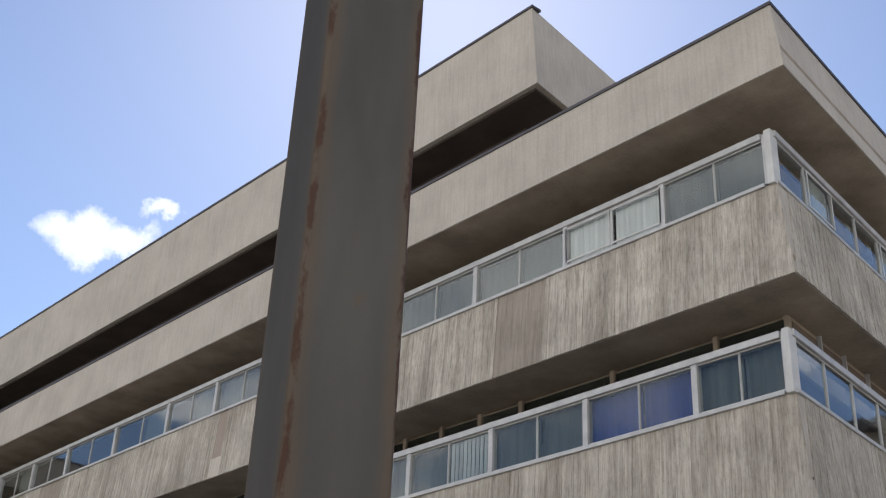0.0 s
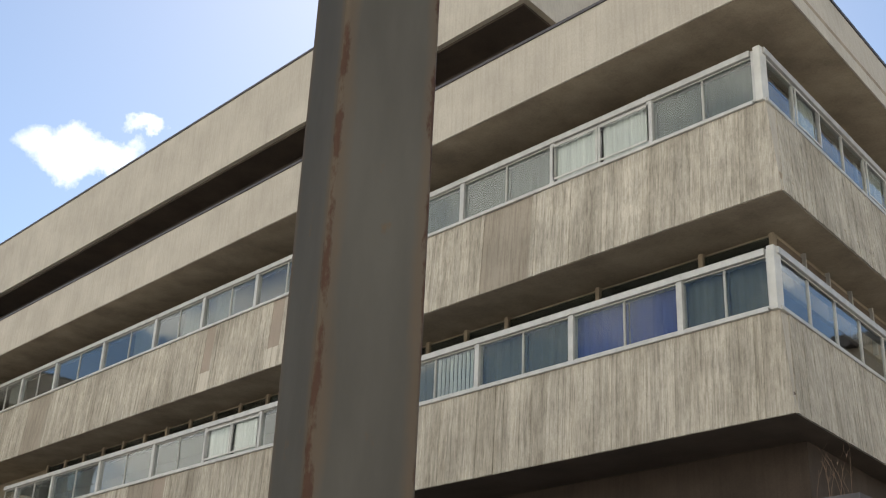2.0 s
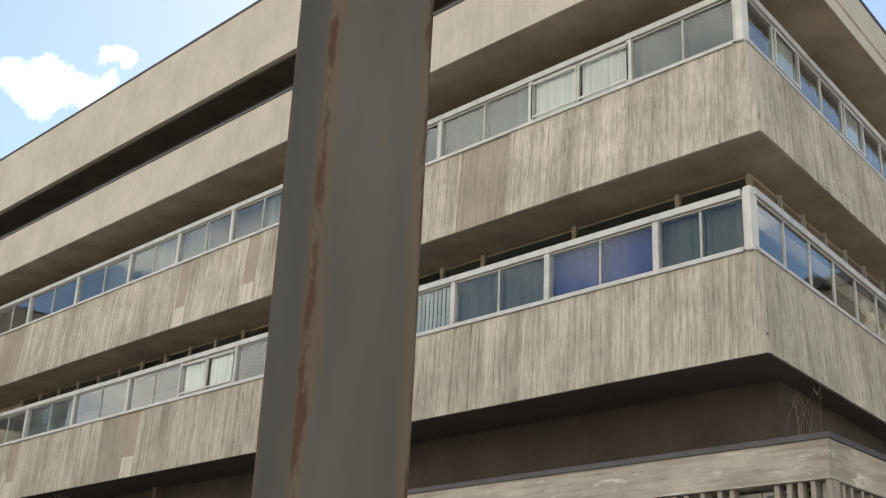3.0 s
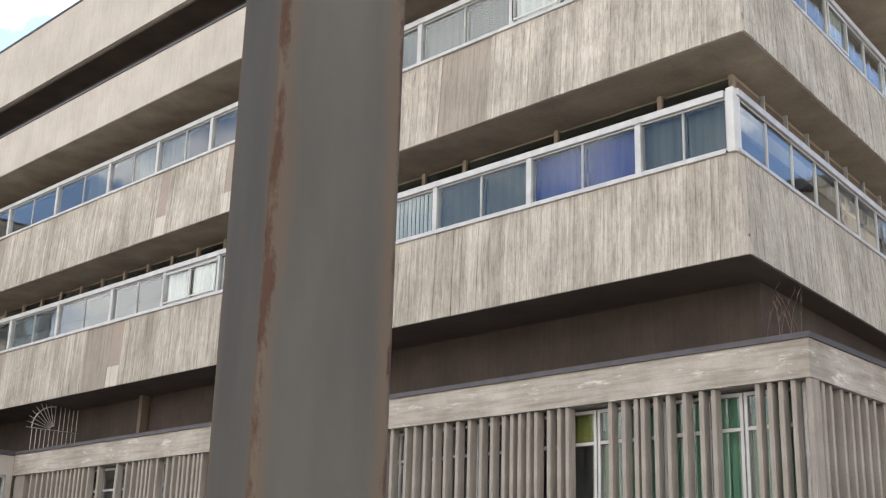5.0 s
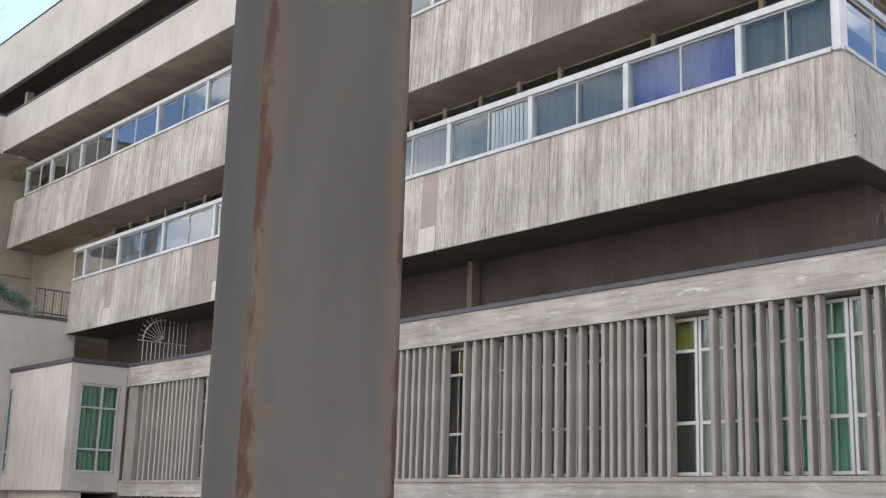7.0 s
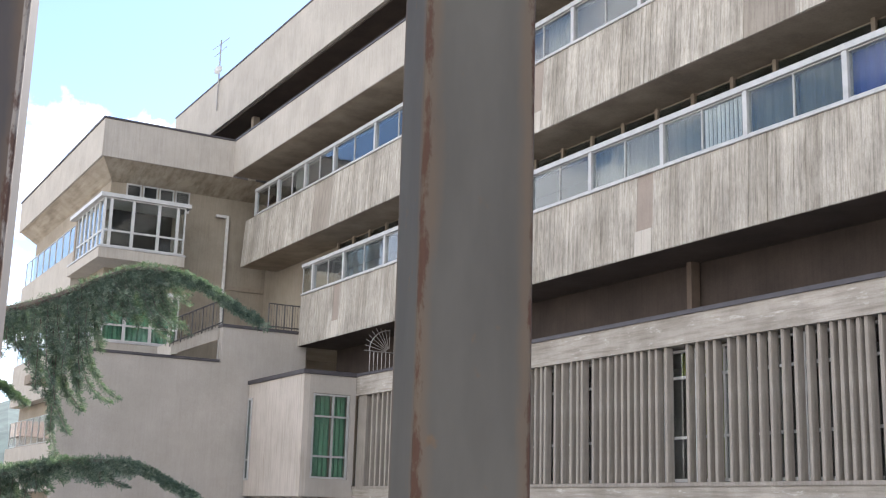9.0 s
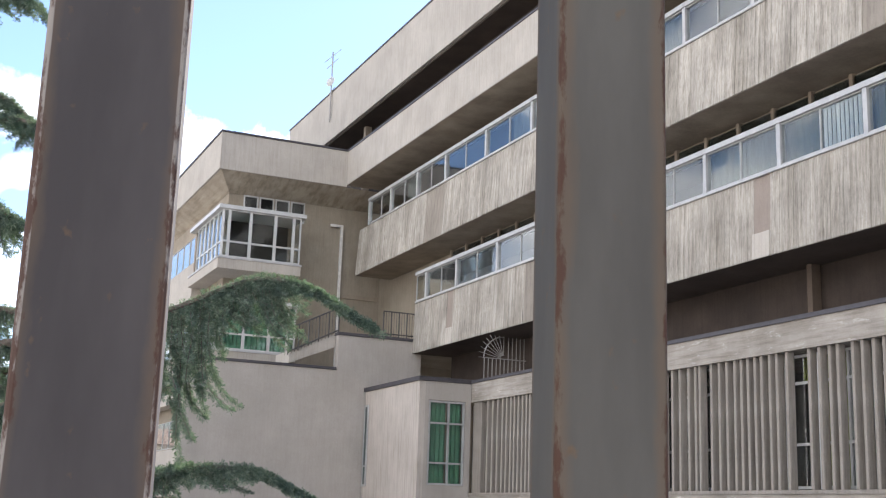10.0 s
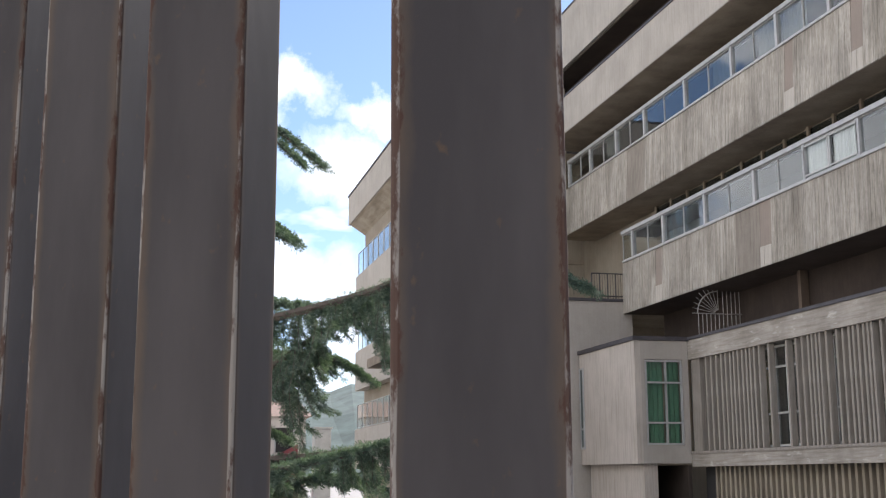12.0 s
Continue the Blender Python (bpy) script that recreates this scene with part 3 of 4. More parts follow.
# clerestory strips between the head beams and the soffits
for z0, z1, xl in ((9.20, 10.15, -26.3), (12.76, 13.50, -31.0)):
    cuts = [-0.75, -2.14, -4.41, -6.72] + [-6.72 - 1.14 * j for j in range(1, 22)]
    cuts = [c for c in cuts if c > xl]
    for b, a in zip(cuts, cuts[1:]):
        # near-black board behind the glass paints an unlit room
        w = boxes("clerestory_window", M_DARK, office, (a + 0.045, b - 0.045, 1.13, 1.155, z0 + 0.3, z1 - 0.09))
        boxes("pane", M_GLASS, w, (a + 0.045, b - 0.045, 1.10, 1.108, z0 + 0.3, z1 - 0.09))
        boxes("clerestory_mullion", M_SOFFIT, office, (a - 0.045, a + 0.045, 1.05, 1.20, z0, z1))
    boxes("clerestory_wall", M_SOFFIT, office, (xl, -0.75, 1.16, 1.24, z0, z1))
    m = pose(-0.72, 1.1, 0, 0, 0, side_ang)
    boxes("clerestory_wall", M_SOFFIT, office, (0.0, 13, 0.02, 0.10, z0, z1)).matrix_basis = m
    for k in range(12):
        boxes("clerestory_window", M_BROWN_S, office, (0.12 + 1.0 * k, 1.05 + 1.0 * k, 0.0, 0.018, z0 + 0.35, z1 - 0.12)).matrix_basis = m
        boxes("clerestory_mullion", M_ALU, office, (1.06 + 1.0 * k, 1.11 + 1.0 * k, -0.06, 0.018, z0, z1 - 0.004)).matrix_basis = m
    boxes("window_deck", M_ROOM, office, (xl, -0.8, 0.21, 1.16, z0 - 0.06, z0 + 0.0))

# recess between podium and first parapet
# wall brown, made darker to carry the overhang's shade
bm = bmesh.new()
prism(bm, [(-26.3, 1.3, 5.3), (-0.57, 1.3, 5.3), (-0.57 + KB * 15, 16.3, 5.3), (-26.3, 16.3, 5.3)],
      [(-26.3, 1.3, 6.70), (-0.57, 1.3, 6.70), (-0.57 + KB * 15, 16.3, 6.70), (-26.3, 16.3, 6.70)])
part("recessed_wall", bm, M_BROWN, office, "brown recessed wall above the podium, darkened for shade")
# concrete columns coloured dark brown for the shade of the recess
for x in (-9.2, -17.8):
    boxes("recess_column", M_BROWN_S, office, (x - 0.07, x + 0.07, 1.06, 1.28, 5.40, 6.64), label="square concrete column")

# podium: beam, fins, glazing
XC, PK = 0.86, -0.05
BZ0, BZ1 = 4.78, 5.32
podium = thing("podium_storey", "beige concrete podium storey with vertical fins", "building")


def podium_side(d, inward=0.0):
    u = Vector((PK, 1.0)).normalized()
    return XC + u.x * d - u.y * inward, u.y * d + u.x * inward


def podium_loop(x_end, grow, z, d=17.0):
    f = podium_side(d, -grow)
    return [(x_end, -grow, z), (XC + grow, -grow, z), (*f, z), (x_end, f[1], z)]


def podium_slab(name, mat, z0, z1, grow, label=""):
    bm = bmesh.new()
    prism(bm, podium_loop(-22.03, grow, z0), podium_loop(-22.03, grow, z1))
    return part(name, bm, mat, podium, label)


podium_slab("beam", M_BAND, BZ0, BZ1, 0.0, "board-marked concrete beam")
podium_slab("coping", M_COPING, BZ1, 5.40, 0.04, "dark metal coping")
podium_slab("sill_beam", M_BAND, 1.86, 2.20, 0.0, "concrete sill beam")
podium_slab("sill_cap", M_FIN, 2.20, 2.27, 0.03)
# basement wall, its shade below the sill beam painted as brown
bm = bmesh.new()
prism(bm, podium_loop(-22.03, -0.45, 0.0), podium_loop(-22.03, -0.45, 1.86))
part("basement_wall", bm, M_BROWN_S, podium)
# thin near-black sheet painting the unlit opening
boxes("basement_door", M_DARK, podium, (-22.02, -21.3, 0.40, 0.446, 0.02, 1.84), label="near-black sheet for the unlit opening")
x = -21.2
while x < 0.6:
    boxes("basement_fin", M_TAN, podium, (x, x + 0.10, 0.26, 0.44, 0.0, 1.86))
    x += 0.26
boxes("podium_core", M_ROOM, podium, (-21.9, -1.2, 2.4, 16.0, 2.27, 4.78))

# fins: uneven rhythm, each turned a little
fin_x = [0.53, 0.34, 0.17, -0.02, -0.73, -0.93, -1.22, -1.50, -1.72, -1.96, -2.08, -2.31, -2.56, -3.40, -3.57, -3.78, -4.05, -4.21, -4.40, -4.57, -4.75, -5.01, -5.26, -5.53, -5.81, -6.10, -6.36, -6.60, -6.86, -7.09, -7.46, -7.66, -7.92, -8.19,
         -8.79, -9.07, -9.27, -9.51, -9.70, -9.91, -10.11, -10.31, -10.56, -10.80, -11.06, -11.44, -11.59, -11.82, -12.13, -12.40, -12.77, -12.92, -13.14]
fin_far = [-13.46, -13.60, -13.76, -13.96, -14.14, -14.31, -14.54, -14.79, -15.20, -15.46, -15.62, -15.79, -15.96, -16.22, -16.49, -16.91,
           -17.76, -18.22, -18.48, -18.69, -18.88, -19.09, -19.32, -19.54, -19.74, -19.99, -20.23, -20.52, -20.82, -21.12]
rng = random.Random(5)


def fin_mesh():
    bm = bmesh.new()
    lo = [(0.0, 0.0, 2.27), (0.072, 0.0, 2.27), (0.078, 0.165, 2.27), (-0.004, 0.165, 2.27)]
    prism(bm, lo, [(a, b, 4.78) for a, b, c in lo])
    return finish("fin", bm, M_FIN, 0.008)


FIN = fin_mesh()
for x in fin_x + fin_far:
    ob = new("fin", FIN)
    ob.parent = podium
    ob.matrix_basis = pose(x, 0.05, 0, 0, 0, rng.uniform(-3, 4))
for k in range(44):
    px, py = podium_side(0.42 + 0.30 * k + rng.uniform(-0.04, 0.04), 0.05)
    ob = new("fin", FIN)
    ob.parent = podium
    ob.matrix_basis = pose(px, py, 0, 0, 0, 90 + rng.uniform(-3, 4))
boxes("corner_pier", M_FIN, podium, (0.765, 0.845, 0.03, 0.28, 2.27, 4.78), bevel=0.01)
boxes("end_pier", M_FIN, podium, (-21.95, -21.45, 0.05, 0.25, 2.27, 4.78), bevel=0.01)
boxes("rain_pipe", M_PIPE, podium, (-1.24, -1.18, 0.265, 0.315, 2.27, 4.78), label="pale rain pipe", bevel=0.02)
boxes("rain_pipe", M_PIPE, podium, (0.58, 0.64, 0.24, 0.30, 2.27, 4.78), label="pale rain pipe", bevel=0.02)


def tall_window(parent, x0, x1, y, z0, z1, m, fills, transoms=(3.10, 4.22), frame_mat=None, split=0.56):
    f = 0.05
    fm = frame_mat or M_WHITE
    xm = x0 + (x1 - x0) * split
    sizes = [(x0, x0 + f, y - 0.04, y + 0.04, z0, z1), (x1 - f, x1, y - 0.04, y + 0.04, z0, z1), (x0 + f, x1 - f, y - 0.04, y + 0.04, z0, z0 + f), (x0 + f, x1 - f, y - 0.04, y + 0.04, z1 - f, z1),
             (xm - f / 2, xm + f / 2, y - 0.038, y + 0.038, z0 + f, z1 - f)]
    sizes += [(x0 + f, xm - f / 2, y - 0.036, y + 0.036, z - f / 2, z + f / 2) for z in transoms] + [(xm + f / 2, x1 - f, y - 0.036, y + 0.036, z - f / 2, z + f / 2) for z in transoms]
    win = boxes("window", fm, parent, *sizes)
    for a, b in ((x0 + f, xm - f / 2), (xm + f / 2, x1 - f)):
        for c, d in zip((z0 + f, *[z + f / 2 for z in transoms]), (*[z - f / 2 for z in transoms], z1 - f)):
            boxes("pane", M_GLASS, win, (a, b, y - 0.004, y + 0.004, c, d)).visible_shadow = False
    for (a, b), fill in zip(((x0, xm), (xm, x1)), fills):
        if fill:
            bm = bmesh.new()
            curtain(bm, a + 0.02, b - 0.02, y + 0.14, z0 + 0.02, z1 - 0.02, (b - a) * 7)
            part("curtain", bm, {"green": M_GREEN, "yellow": M_YELLOW}[fill], win, fill + " curtain")
    win.matrix_basis = m
    return win


x = -0.38
rng = random.Random(3)
tall_window(podium, -0.355, 0.66, 0.36, 2.30, 4.74, IDENT, ("green", "green"))
for k in range(17):
    win = tall_window(podium, x - 1.28, x, 0.36, 2.30, 4.74, IDENT, ("", "") if k in (2, 6) else (("green", "green") if k < 2 else rng.choice([("", ""), ("", ""), ("yellow", ""), ("", "")])), split=0.3 if k == 6 else 0.56)
    if k in (2, 6):
        bm = bmesh.new()
        curtain(bm, x - 0.54, x - 0.05, 0.45, 4.24, 4.70, 4, 0.015)
        part("curtain", bm, M_YELLOW, win, "olive roller curtain")
    x -= 1.305
m_side = pose(*podium_side(0, 0.36), 0, 0, 0, 90 + math.degrees(math.atan(-PK)))
for k in range(10):
    tall_window(podium, 0.55 + 1.25 * k, 1.78 + 1.25 * k, 0.0, 2.30, 4.74, m_side, ("green", "green"))

# annex at the podium's end
annex = thing("entrance_annex", "pale rendered annex block with a green-curtained window", "building")
bm = bmesh.new()
box(bm, -26.30, -22.03, -1.60, -1.42, 1.95, 5.30)
part("front_wall", bm, M_STREAK, annex, "pale rendered wall with streaks")
for sz in ((-22.20, -22.03, -1.42, -1.30, 1.95, 4.78), (-22.20, -22.03, -0.17, -0.005, 1.95, 4.78), (-22.20, -22.03, -1.42, -0.005, 4.78, 5.30), (-22.20, -22.03, -1.30, -0.17, 1.95, 2.44)):
    boxes("side_wall", M_SMOOTH, annex, sz)
# added wall whose dark colour paints the shaded void under the annex
boxes("undercroft_wall", M_BROWN, annex, (-26.2, -22.04, -0.12, -0.02, 0.0, 1.90), label="added dark wall standing for the shaded void below the annex")
boxes("annex_roof", M_ROOF, annex, (-26.30, -22.2, -1.42, -0.005, 5.10, 5.30))
boxes("coping", M_COPING, annex, (-26.32, -21.98, -1.65, 1.2, 5.305, 5.42), label="dark metal coping")
boxes("plinth", M_STREAK, annex, (-26.2, -22.2, -1.35, -0.95, 0.0, 1.95))
boxes("soffit", M_SOFFIT, annex, (-26.2, -22.2, -0.95, 0.0, 1.90, 1.95))
slot = boxes("slot_window", M_ALU, annex, (-26.24, -26.18, -1.64, -1.604, 2.42, 4.88), (-25.98, -25.92, -1.64, -1.604, 2.42, 4.88), (-26.18, -25.98, -1.64, -1.604, 2.42, 2.48), (-26.18, -25.98, -1.64, -1.604, 4.82, 4.88), (-26.18, -25.98, -1.64, -1.604, 3.0, 3.05), label="narrow slot window")
boxes("pane", M_GREENGLASS, slot, (-26.18, -25.98, -1.62, -1.604, 2.48, 4.82))
tall_window(annex, -1.285, -0.185, 0.0, 2.45, 4.77, pose(-22.10, 0.0, 0, 0, 0, 90), ("green", "green"), (3.05, 4.15), M_ALU)

# tall blank wall with a stepped top beside the stairs
wall = thing("terrace_wall", "blank beige rendered terrace wall with dark coping", "wall", kind="structure")
boxes("wall_panel", M_SMOOTH, wall, (-26.66, -26.36, -7.25, -2.55, 0.0, 5.92))
boxes("wall_panel", M_SMOOTH, wall, (-26.66, -26.36, -2.55, 0.25, 0.0, 7.02))
boxes("coping", M_COPING, wall, (-26.70, -26.31, -7.3, -2.60, 5.925, 6.0), label="dark metal coping")
boxes("coping", M_COPING, wall, (-26.70, -26.31, -2.58, -0.06, 7.025, 7.11), label="dark metal coping")
boxes("terrace_slab", M_SOFFIT, wall, (-32.0, -26.66, -7.2, 0.2, 5.3, 5.6))

# ---------------------------------------------------------------- left wing
wing = thing("office_wing", "projecting beige concrete office wing with a glazed bay", "building")
WX, WY = -32.0, -4.95
bm = bmesh.new()
box(bm, -46.0, WX - 1.2, WY + 0.25, 12.0, 0.0, 12.96)
part("wall", bm, M_TAN, wing, "stained concrete wing wall")
bm = bmesh.new()
prism(bm, [(-46.3, -5.46, 13.35), (-31.70, -5.46, 13.35), (-31.70, -0.70, 13.35), (-46.3, -0.70, 13.35)],
      [(-46.3, -5.46, 14.70), (-31.70, -5.46, 14.70), (-31.70, -0.70, 14.70), (-46.3, -0.70, 14.70)])
wf = part("fascia", bm, M_FASCIA, wing, "smooth beige concrete roof fascia")
boxes("coping", M_COPING, wf, (-46.35, -31.66, -5.50, -0.74, 14.705, 14.77), label="dark metal coping")


bm = bmesh.new()
prism(bm, [(-46.2, -4.70, 12.90), (-33.15, -4.70, 12.90), (-33.15, 1.2, 12.90), (-46.2, 1.2, 12.90)],
      [(-46.2, -5.38, 13.345), (-31.78, -5.38, 13.345), (-31.78, 1.2, 13.345), (-46.2, 1.2, 13.345)])
part("soffit", bm, M_EAVES, wing, "board-marked sloping concrete soffit")
boxes("stair_core", M_TAN, wing, (-33.2, -31.96, 1.32, 12.0, 0.0, 12.90))


def bay(z0, z1, z_mid, top_slab, fills):
    """A glazed corner bay on the wing: slab, frames, panes."""
    b = boxes("bay_slab", M_FASCIA, wing, (-36.0, -31.45, -5.35, -2.35, z0 - 0.42, z0 - 0.06), label="concrete bay slab", bevel=0.01)
    boxes("bay_sill", M_ALU, b, (-36.0, -31.42, -5.38, -2.33, z0 - 0.06, z0))
    if top_slab:
        boxes("bay_head", M_WHITE, b, (-36.0, -31.38, -5.42, -2.25, z1, z1 + 0.14), label="white head slab")
    ys = [-5.25, -5.02, -4.25, -3.35, -2.68, -2.40]
    for i, (a, c) in enumerate(zip(ys, ys[1:])):
        f = 0.05
        w = boxes("window", M_WHITE, wing, (-31.56, -31.48, a, a + f, z0, z1), (-31.56, -31.48, c - f, c, z0, z1), (-31.56, -31.48, a + f, c - f, z0, z0 + f), (-31.56, -31.48, a + f, c - f, z1 - f, z1), (-31.555, -31.485, a + f, c - f, z_mid - 0.03, z_mid + 0.03))
        boxes("pane", M_GLASS, w, (-31.524, -31.516, a + f, c - f, z0 + f, z_mid - 0.03), (-31.524, -31.516, a + f, c - f, z_mid + 0.03, z1 - f)).visible_shadow = False
        if fills:
            bm = bmesh.new()
            curtain(bm, a, c, 0.0, z0, z1, 5)
            q = part("curtain", bm, M_GREEN, w, "green curtain")
            q.matrix_basis = pose(-31.75, 0, 0, 0, 0, 90)
    for k in range(6):
        xa = -31.62 - 0.62 * k
        w = boxes("window", M_WHITE, wing, (xa - 0.60, xa - 0.55, -5.26, -5.18, z0, z1), (xa - 0.05, xa, -5.26, -5.18, z0, z1), (xa - 0.55, xa - 0.05, -5.26, -5.18, z0, z0 + 0.05), (xa - 0.55, xa - 0.05, -5.26, -5.18, z1 - 0.05, z1), (xa - 0.55, xa - 0.05, -5.255, -5.185, z_mid - 0.03, z_mid + 0.03))
        boxes("pane", M_GLASS, w, (xa - 0.55, xa - 0.05, -5.224, -5.216, z0 + 0.05, z_mid - 0.03), (xa - 0.55, xa - 0.05, -5.224, -5.216, z_mid + 0.03, z1 - 0.05)).visible_shadow = False
    # near-black back paints the bay's unlit interior
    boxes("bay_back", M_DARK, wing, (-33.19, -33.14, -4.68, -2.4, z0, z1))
    boxes("bay_return", M_SOFFIT, wing, (-36.0, -35.8, -5.2, -4.72, z0, z1))


bay(10.16, 11.86, 10.72, True, False)
bay(6.95, 8.62, 7.5, True, True)
for a in (-4.15, -3.55, -2.95, -2.35):
    w = boxes("clerestory_window", M_WHITE, wing, (-33.19, -33.13, a, a + 0.55, 12.10, 12.17), (-33.19, -33.13, a, a + 0.55, 12.84, 12.893), (-33.19, -33.13, a, a + 0.05, 12.17, 12.84), (-33.19, -33.13, a + 0.5, a + 0.55, 12.17, 12.84))
    boxes("pane", M_GLASS, w, (-33.165, -33.157, a + 0.05, a + 0.5, 12.17, 12.84)).visible_shadow = False
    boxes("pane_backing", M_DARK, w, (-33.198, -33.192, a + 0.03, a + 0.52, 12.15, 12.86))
# wing front: parapets and ribbon windows further along
for z0 in (9.0, 5.5, 2.0):
    boxes("parapet", M_FASCIA, wing, (-45.6, -36.0, WY - 0.25, WY + 0.2, z0, z0 + 1.75), label="concrete parapet")
    for k in range(8):
        ribbon(wing, -45.5 + 1.18 * k, -44.34 + 1.18 * k, z0 + 1.80, z0 + 2.85, pose(0, WY - 0.15, 0), "")
boxes("floor_line", M_SOFFIT, wing, (-33.196, -33.13, -2.3, 1.3, 9.45, 9.6))
boxes("rain_pipe", M_PIPE, wing, (-33.13, -33.03, -0.38, -0.28, 5.6, 12.22), (-33.13, -33.03, -0.78, -0.38, 12.12, 12.22), label="pale rain pipe", bevel=0.01)

# balcony rails, stair flight
def railing(name, p, q, h, count, label):
    th = thing(name, label, "railing")
    p, q = Vector(p), Vector(q)
    up = Vector((0, 0, h))
    for k, (a, b) in enumerate(((p + up, q + up), (p + up * 0.12, q + up * 0.12))):
        bm = bmesh.new()
        tube(bm, [a, b], 0.022)
        part("top_rail" if k == 0 else "bottom_rail", bm, M_RAIL, th)
    for i in range(count):
        c = p.lerp(q, i / (count - 1))
        bm = bmesh.new()
        tube(bm, [c, c + up], 0.022 if i % 3 == 0 else 0.007, 5)
        part("baluster", bm, M_RAIL, th)
    return th


railing("terrace_railing", (-26.45, -1.05, 7.11), (-26.45, 0.20, 7.11), 0.82, 15, "grey iron railing on the terrace wall")
stair = thing("outside_stair", "concrete outside stair flight", "stairs")
bm = bmesh.new()
prism(bm, [(-28.2, -4.0, 6.07), (-26.75, -4.0, 6.07), (-26.75, -2.4, 6.73), (-28.2, -2.4, 6.73)], [(-28.2, -4.0, 6.45), (-26.75, -4.0, 6.45), (-26.75, -2.4, 7.18), (-28.2, -2.4, 7.18)])
part("flight", bm, M_FASCIA, stair)
boxes("landing", M_SOFFIT, stair, (-28.2, -26.75, -2.4, 0.2, 6.9, 7.05))
boxes("support", M_SOFFIT, stair, (-28.0, -27.6, -3.9, -3.5, 5.6, 6.20))
railing("stair_railing", (-26.72, -4.06, 6.30), (-26.72, -2.45, 7.12), 0.82, 16, "dark iron railing along the outside stair")

# fan-shaped grille on the podium ledge
fan = thing("fan_grille", "grey iron fan-shaped anti-climb grille on the ledge", "grille")
GX = -21.2
bm = bmesh.new()
tube(bm, [(GX, -0.05 + 0.62 - 0.62 * math.cos(a), 5.98 + 0.62 * math.sin(a)) for a in [math.pi / 2 * k / 8 for k in range(9)]], 0.018)
part("arch", bm, M_GRILLE, fan)
for k in range(9):
    a = math.pi / 2 * k / 8
    bm = bmesh.new()
    tube(bm, [(GX, 0.57 - 0.10 * math.cos(a), 5.98 + 0.10 * math.sin(a)), (GX, 0.57 - 0.78 * math.cos(a), 5.98 + min(0.66, 0.78 * math.sin(a)))], 0.011, 5)
    part("ray_bar", bm, M_GRILLE, fan)
for k in range(11):
    y = -0.03 + 0.125 * k
    bm = bmesh.new()
    tube(bm, [(GX, y, 5.40), (GX, y, 5.98 if y < 0.6 else 6.6)], 0.012, 5)
    part("upright_bar", bm, M_GRILLE, fan)
bm = bmesh.new()
tube(bm, [(GX, -0.05, 5.98), (GX, 1.28, 5.98)], 0.014, 5)
part("cross_bar", bm, M_GRILLE, fan)

# dry weeds on the podium ledge
weed = thing("dry_weeds", "dry brown weeds growing on the ledge", "plant")
rng = random.Random(21)
bm = bmesh.new()
for k in range(9):
    x, y = 0.35 + rng.uniform(-0.25, 0.2), 0.35 + rng.uniform(-0.15, 0.3)
    pts, h = [], rng.uniform(0.3, 0.85)
    dx, dy = rng.uniform(-0.25, 0.25), rng.uniform(-0.2, 0.2)
    for i in range(5):
        t = i / 4
        pts.append((x + dx * t * t, y + dy * t * t, 5.40 + h * t))
    tube(bm, pts, [0.004, 0.003, 0.0025, 0.002, 0.001], 4)
    for j in range(5):
        p = Vector(pts[2 + j % 3])
        tube(bm, [p, p + Vector((rng.uniform(-0.07, 0.07), rng.uniform(-0.07, 0.07), rng.uniform(0.06, 0.14)))], [0.0025, 0.001], 4)
part("stalks", bm, M_DRY, weed)["kind"] = "stuff"

# antenna
aerial = thing("roof_aerial", "thin metal television aerial with a small white dish", "antenna")
AX, AY = -37.0, 0.22
bm = bmesh.new()
tube(bm, [(AX, AY, 17.6), (AX, AY, 20.7)], 0.03, 6)
part("mast", bm, M_GRILLE, aerial)
for z, l0 in ((20.5, 0.55), (20.15, 0.4), (18.9, 0.25)):
    bm = bmesh.new()
    tube(bm, [(AX - l0, AY - 0.3 * l0, z - 0.1), (AX + l0, AY + 0.3 * l0, z + 0.15)], 0.015, 5)
    part("cross_arm", bm, M_GRILLE, aerial)
bm = bmesh.new()
bmesh.ops.create_cone(bm, cap_ends=True, segments=16, radius1=0.22, radius2=0.10, depth=0.08, matrix=pose(AX + 0.08, AY - 0.1, 19.35, 80, 0, 30))
part("dish", bm, M_WHITE, aerial, "small white dish")

# ---------------------------------------------------------------- fence of upright steel posts
fence = thing("steel_fence", "grey-brown painted steel fence posts with rusty edges", "fence", at=(8.1662, -14.3958, 0))


def post_mesh(w, d, mat, r=0.0026):
    """A square steel tube with rounded arrises."""
    bm = bmesh.new()
    loop = []
    for sx, sy, a0 in ((1, 1, 0), (-1, 1, 90), (-1, -1, 180), (1, -1, 270)):
        for k in range(4):
            a = radians(a0 + 30 * k)
            loop.append((sx * (w / 2 - r) + r * math.cos(a), sy * (d / 2 - r) + r * math.sin(a)))
    prism(bm, [(x, y, 0) for x, y in loop], [(x, y, 2.75) for x, y in loop])
    return finish("post", bm, mat)


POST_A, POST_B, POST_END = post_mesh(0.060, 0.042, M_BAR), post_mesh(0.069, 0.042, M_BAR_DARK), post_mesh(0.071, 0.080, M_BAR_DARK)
FOLD = radians(21.5)
for k in range(4):       # the fixed bay
    ob = new("post", POST_A)
    ob.parent = fence
    ob.matrix_basis = pose(0.40 * k * math.cos(FOLD), 0.40 * k * math.sin(FOLD), 0, 0, 0, 78.8)
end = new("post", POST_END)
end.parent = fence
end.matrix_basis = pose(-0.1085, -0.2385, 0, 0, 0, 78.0)
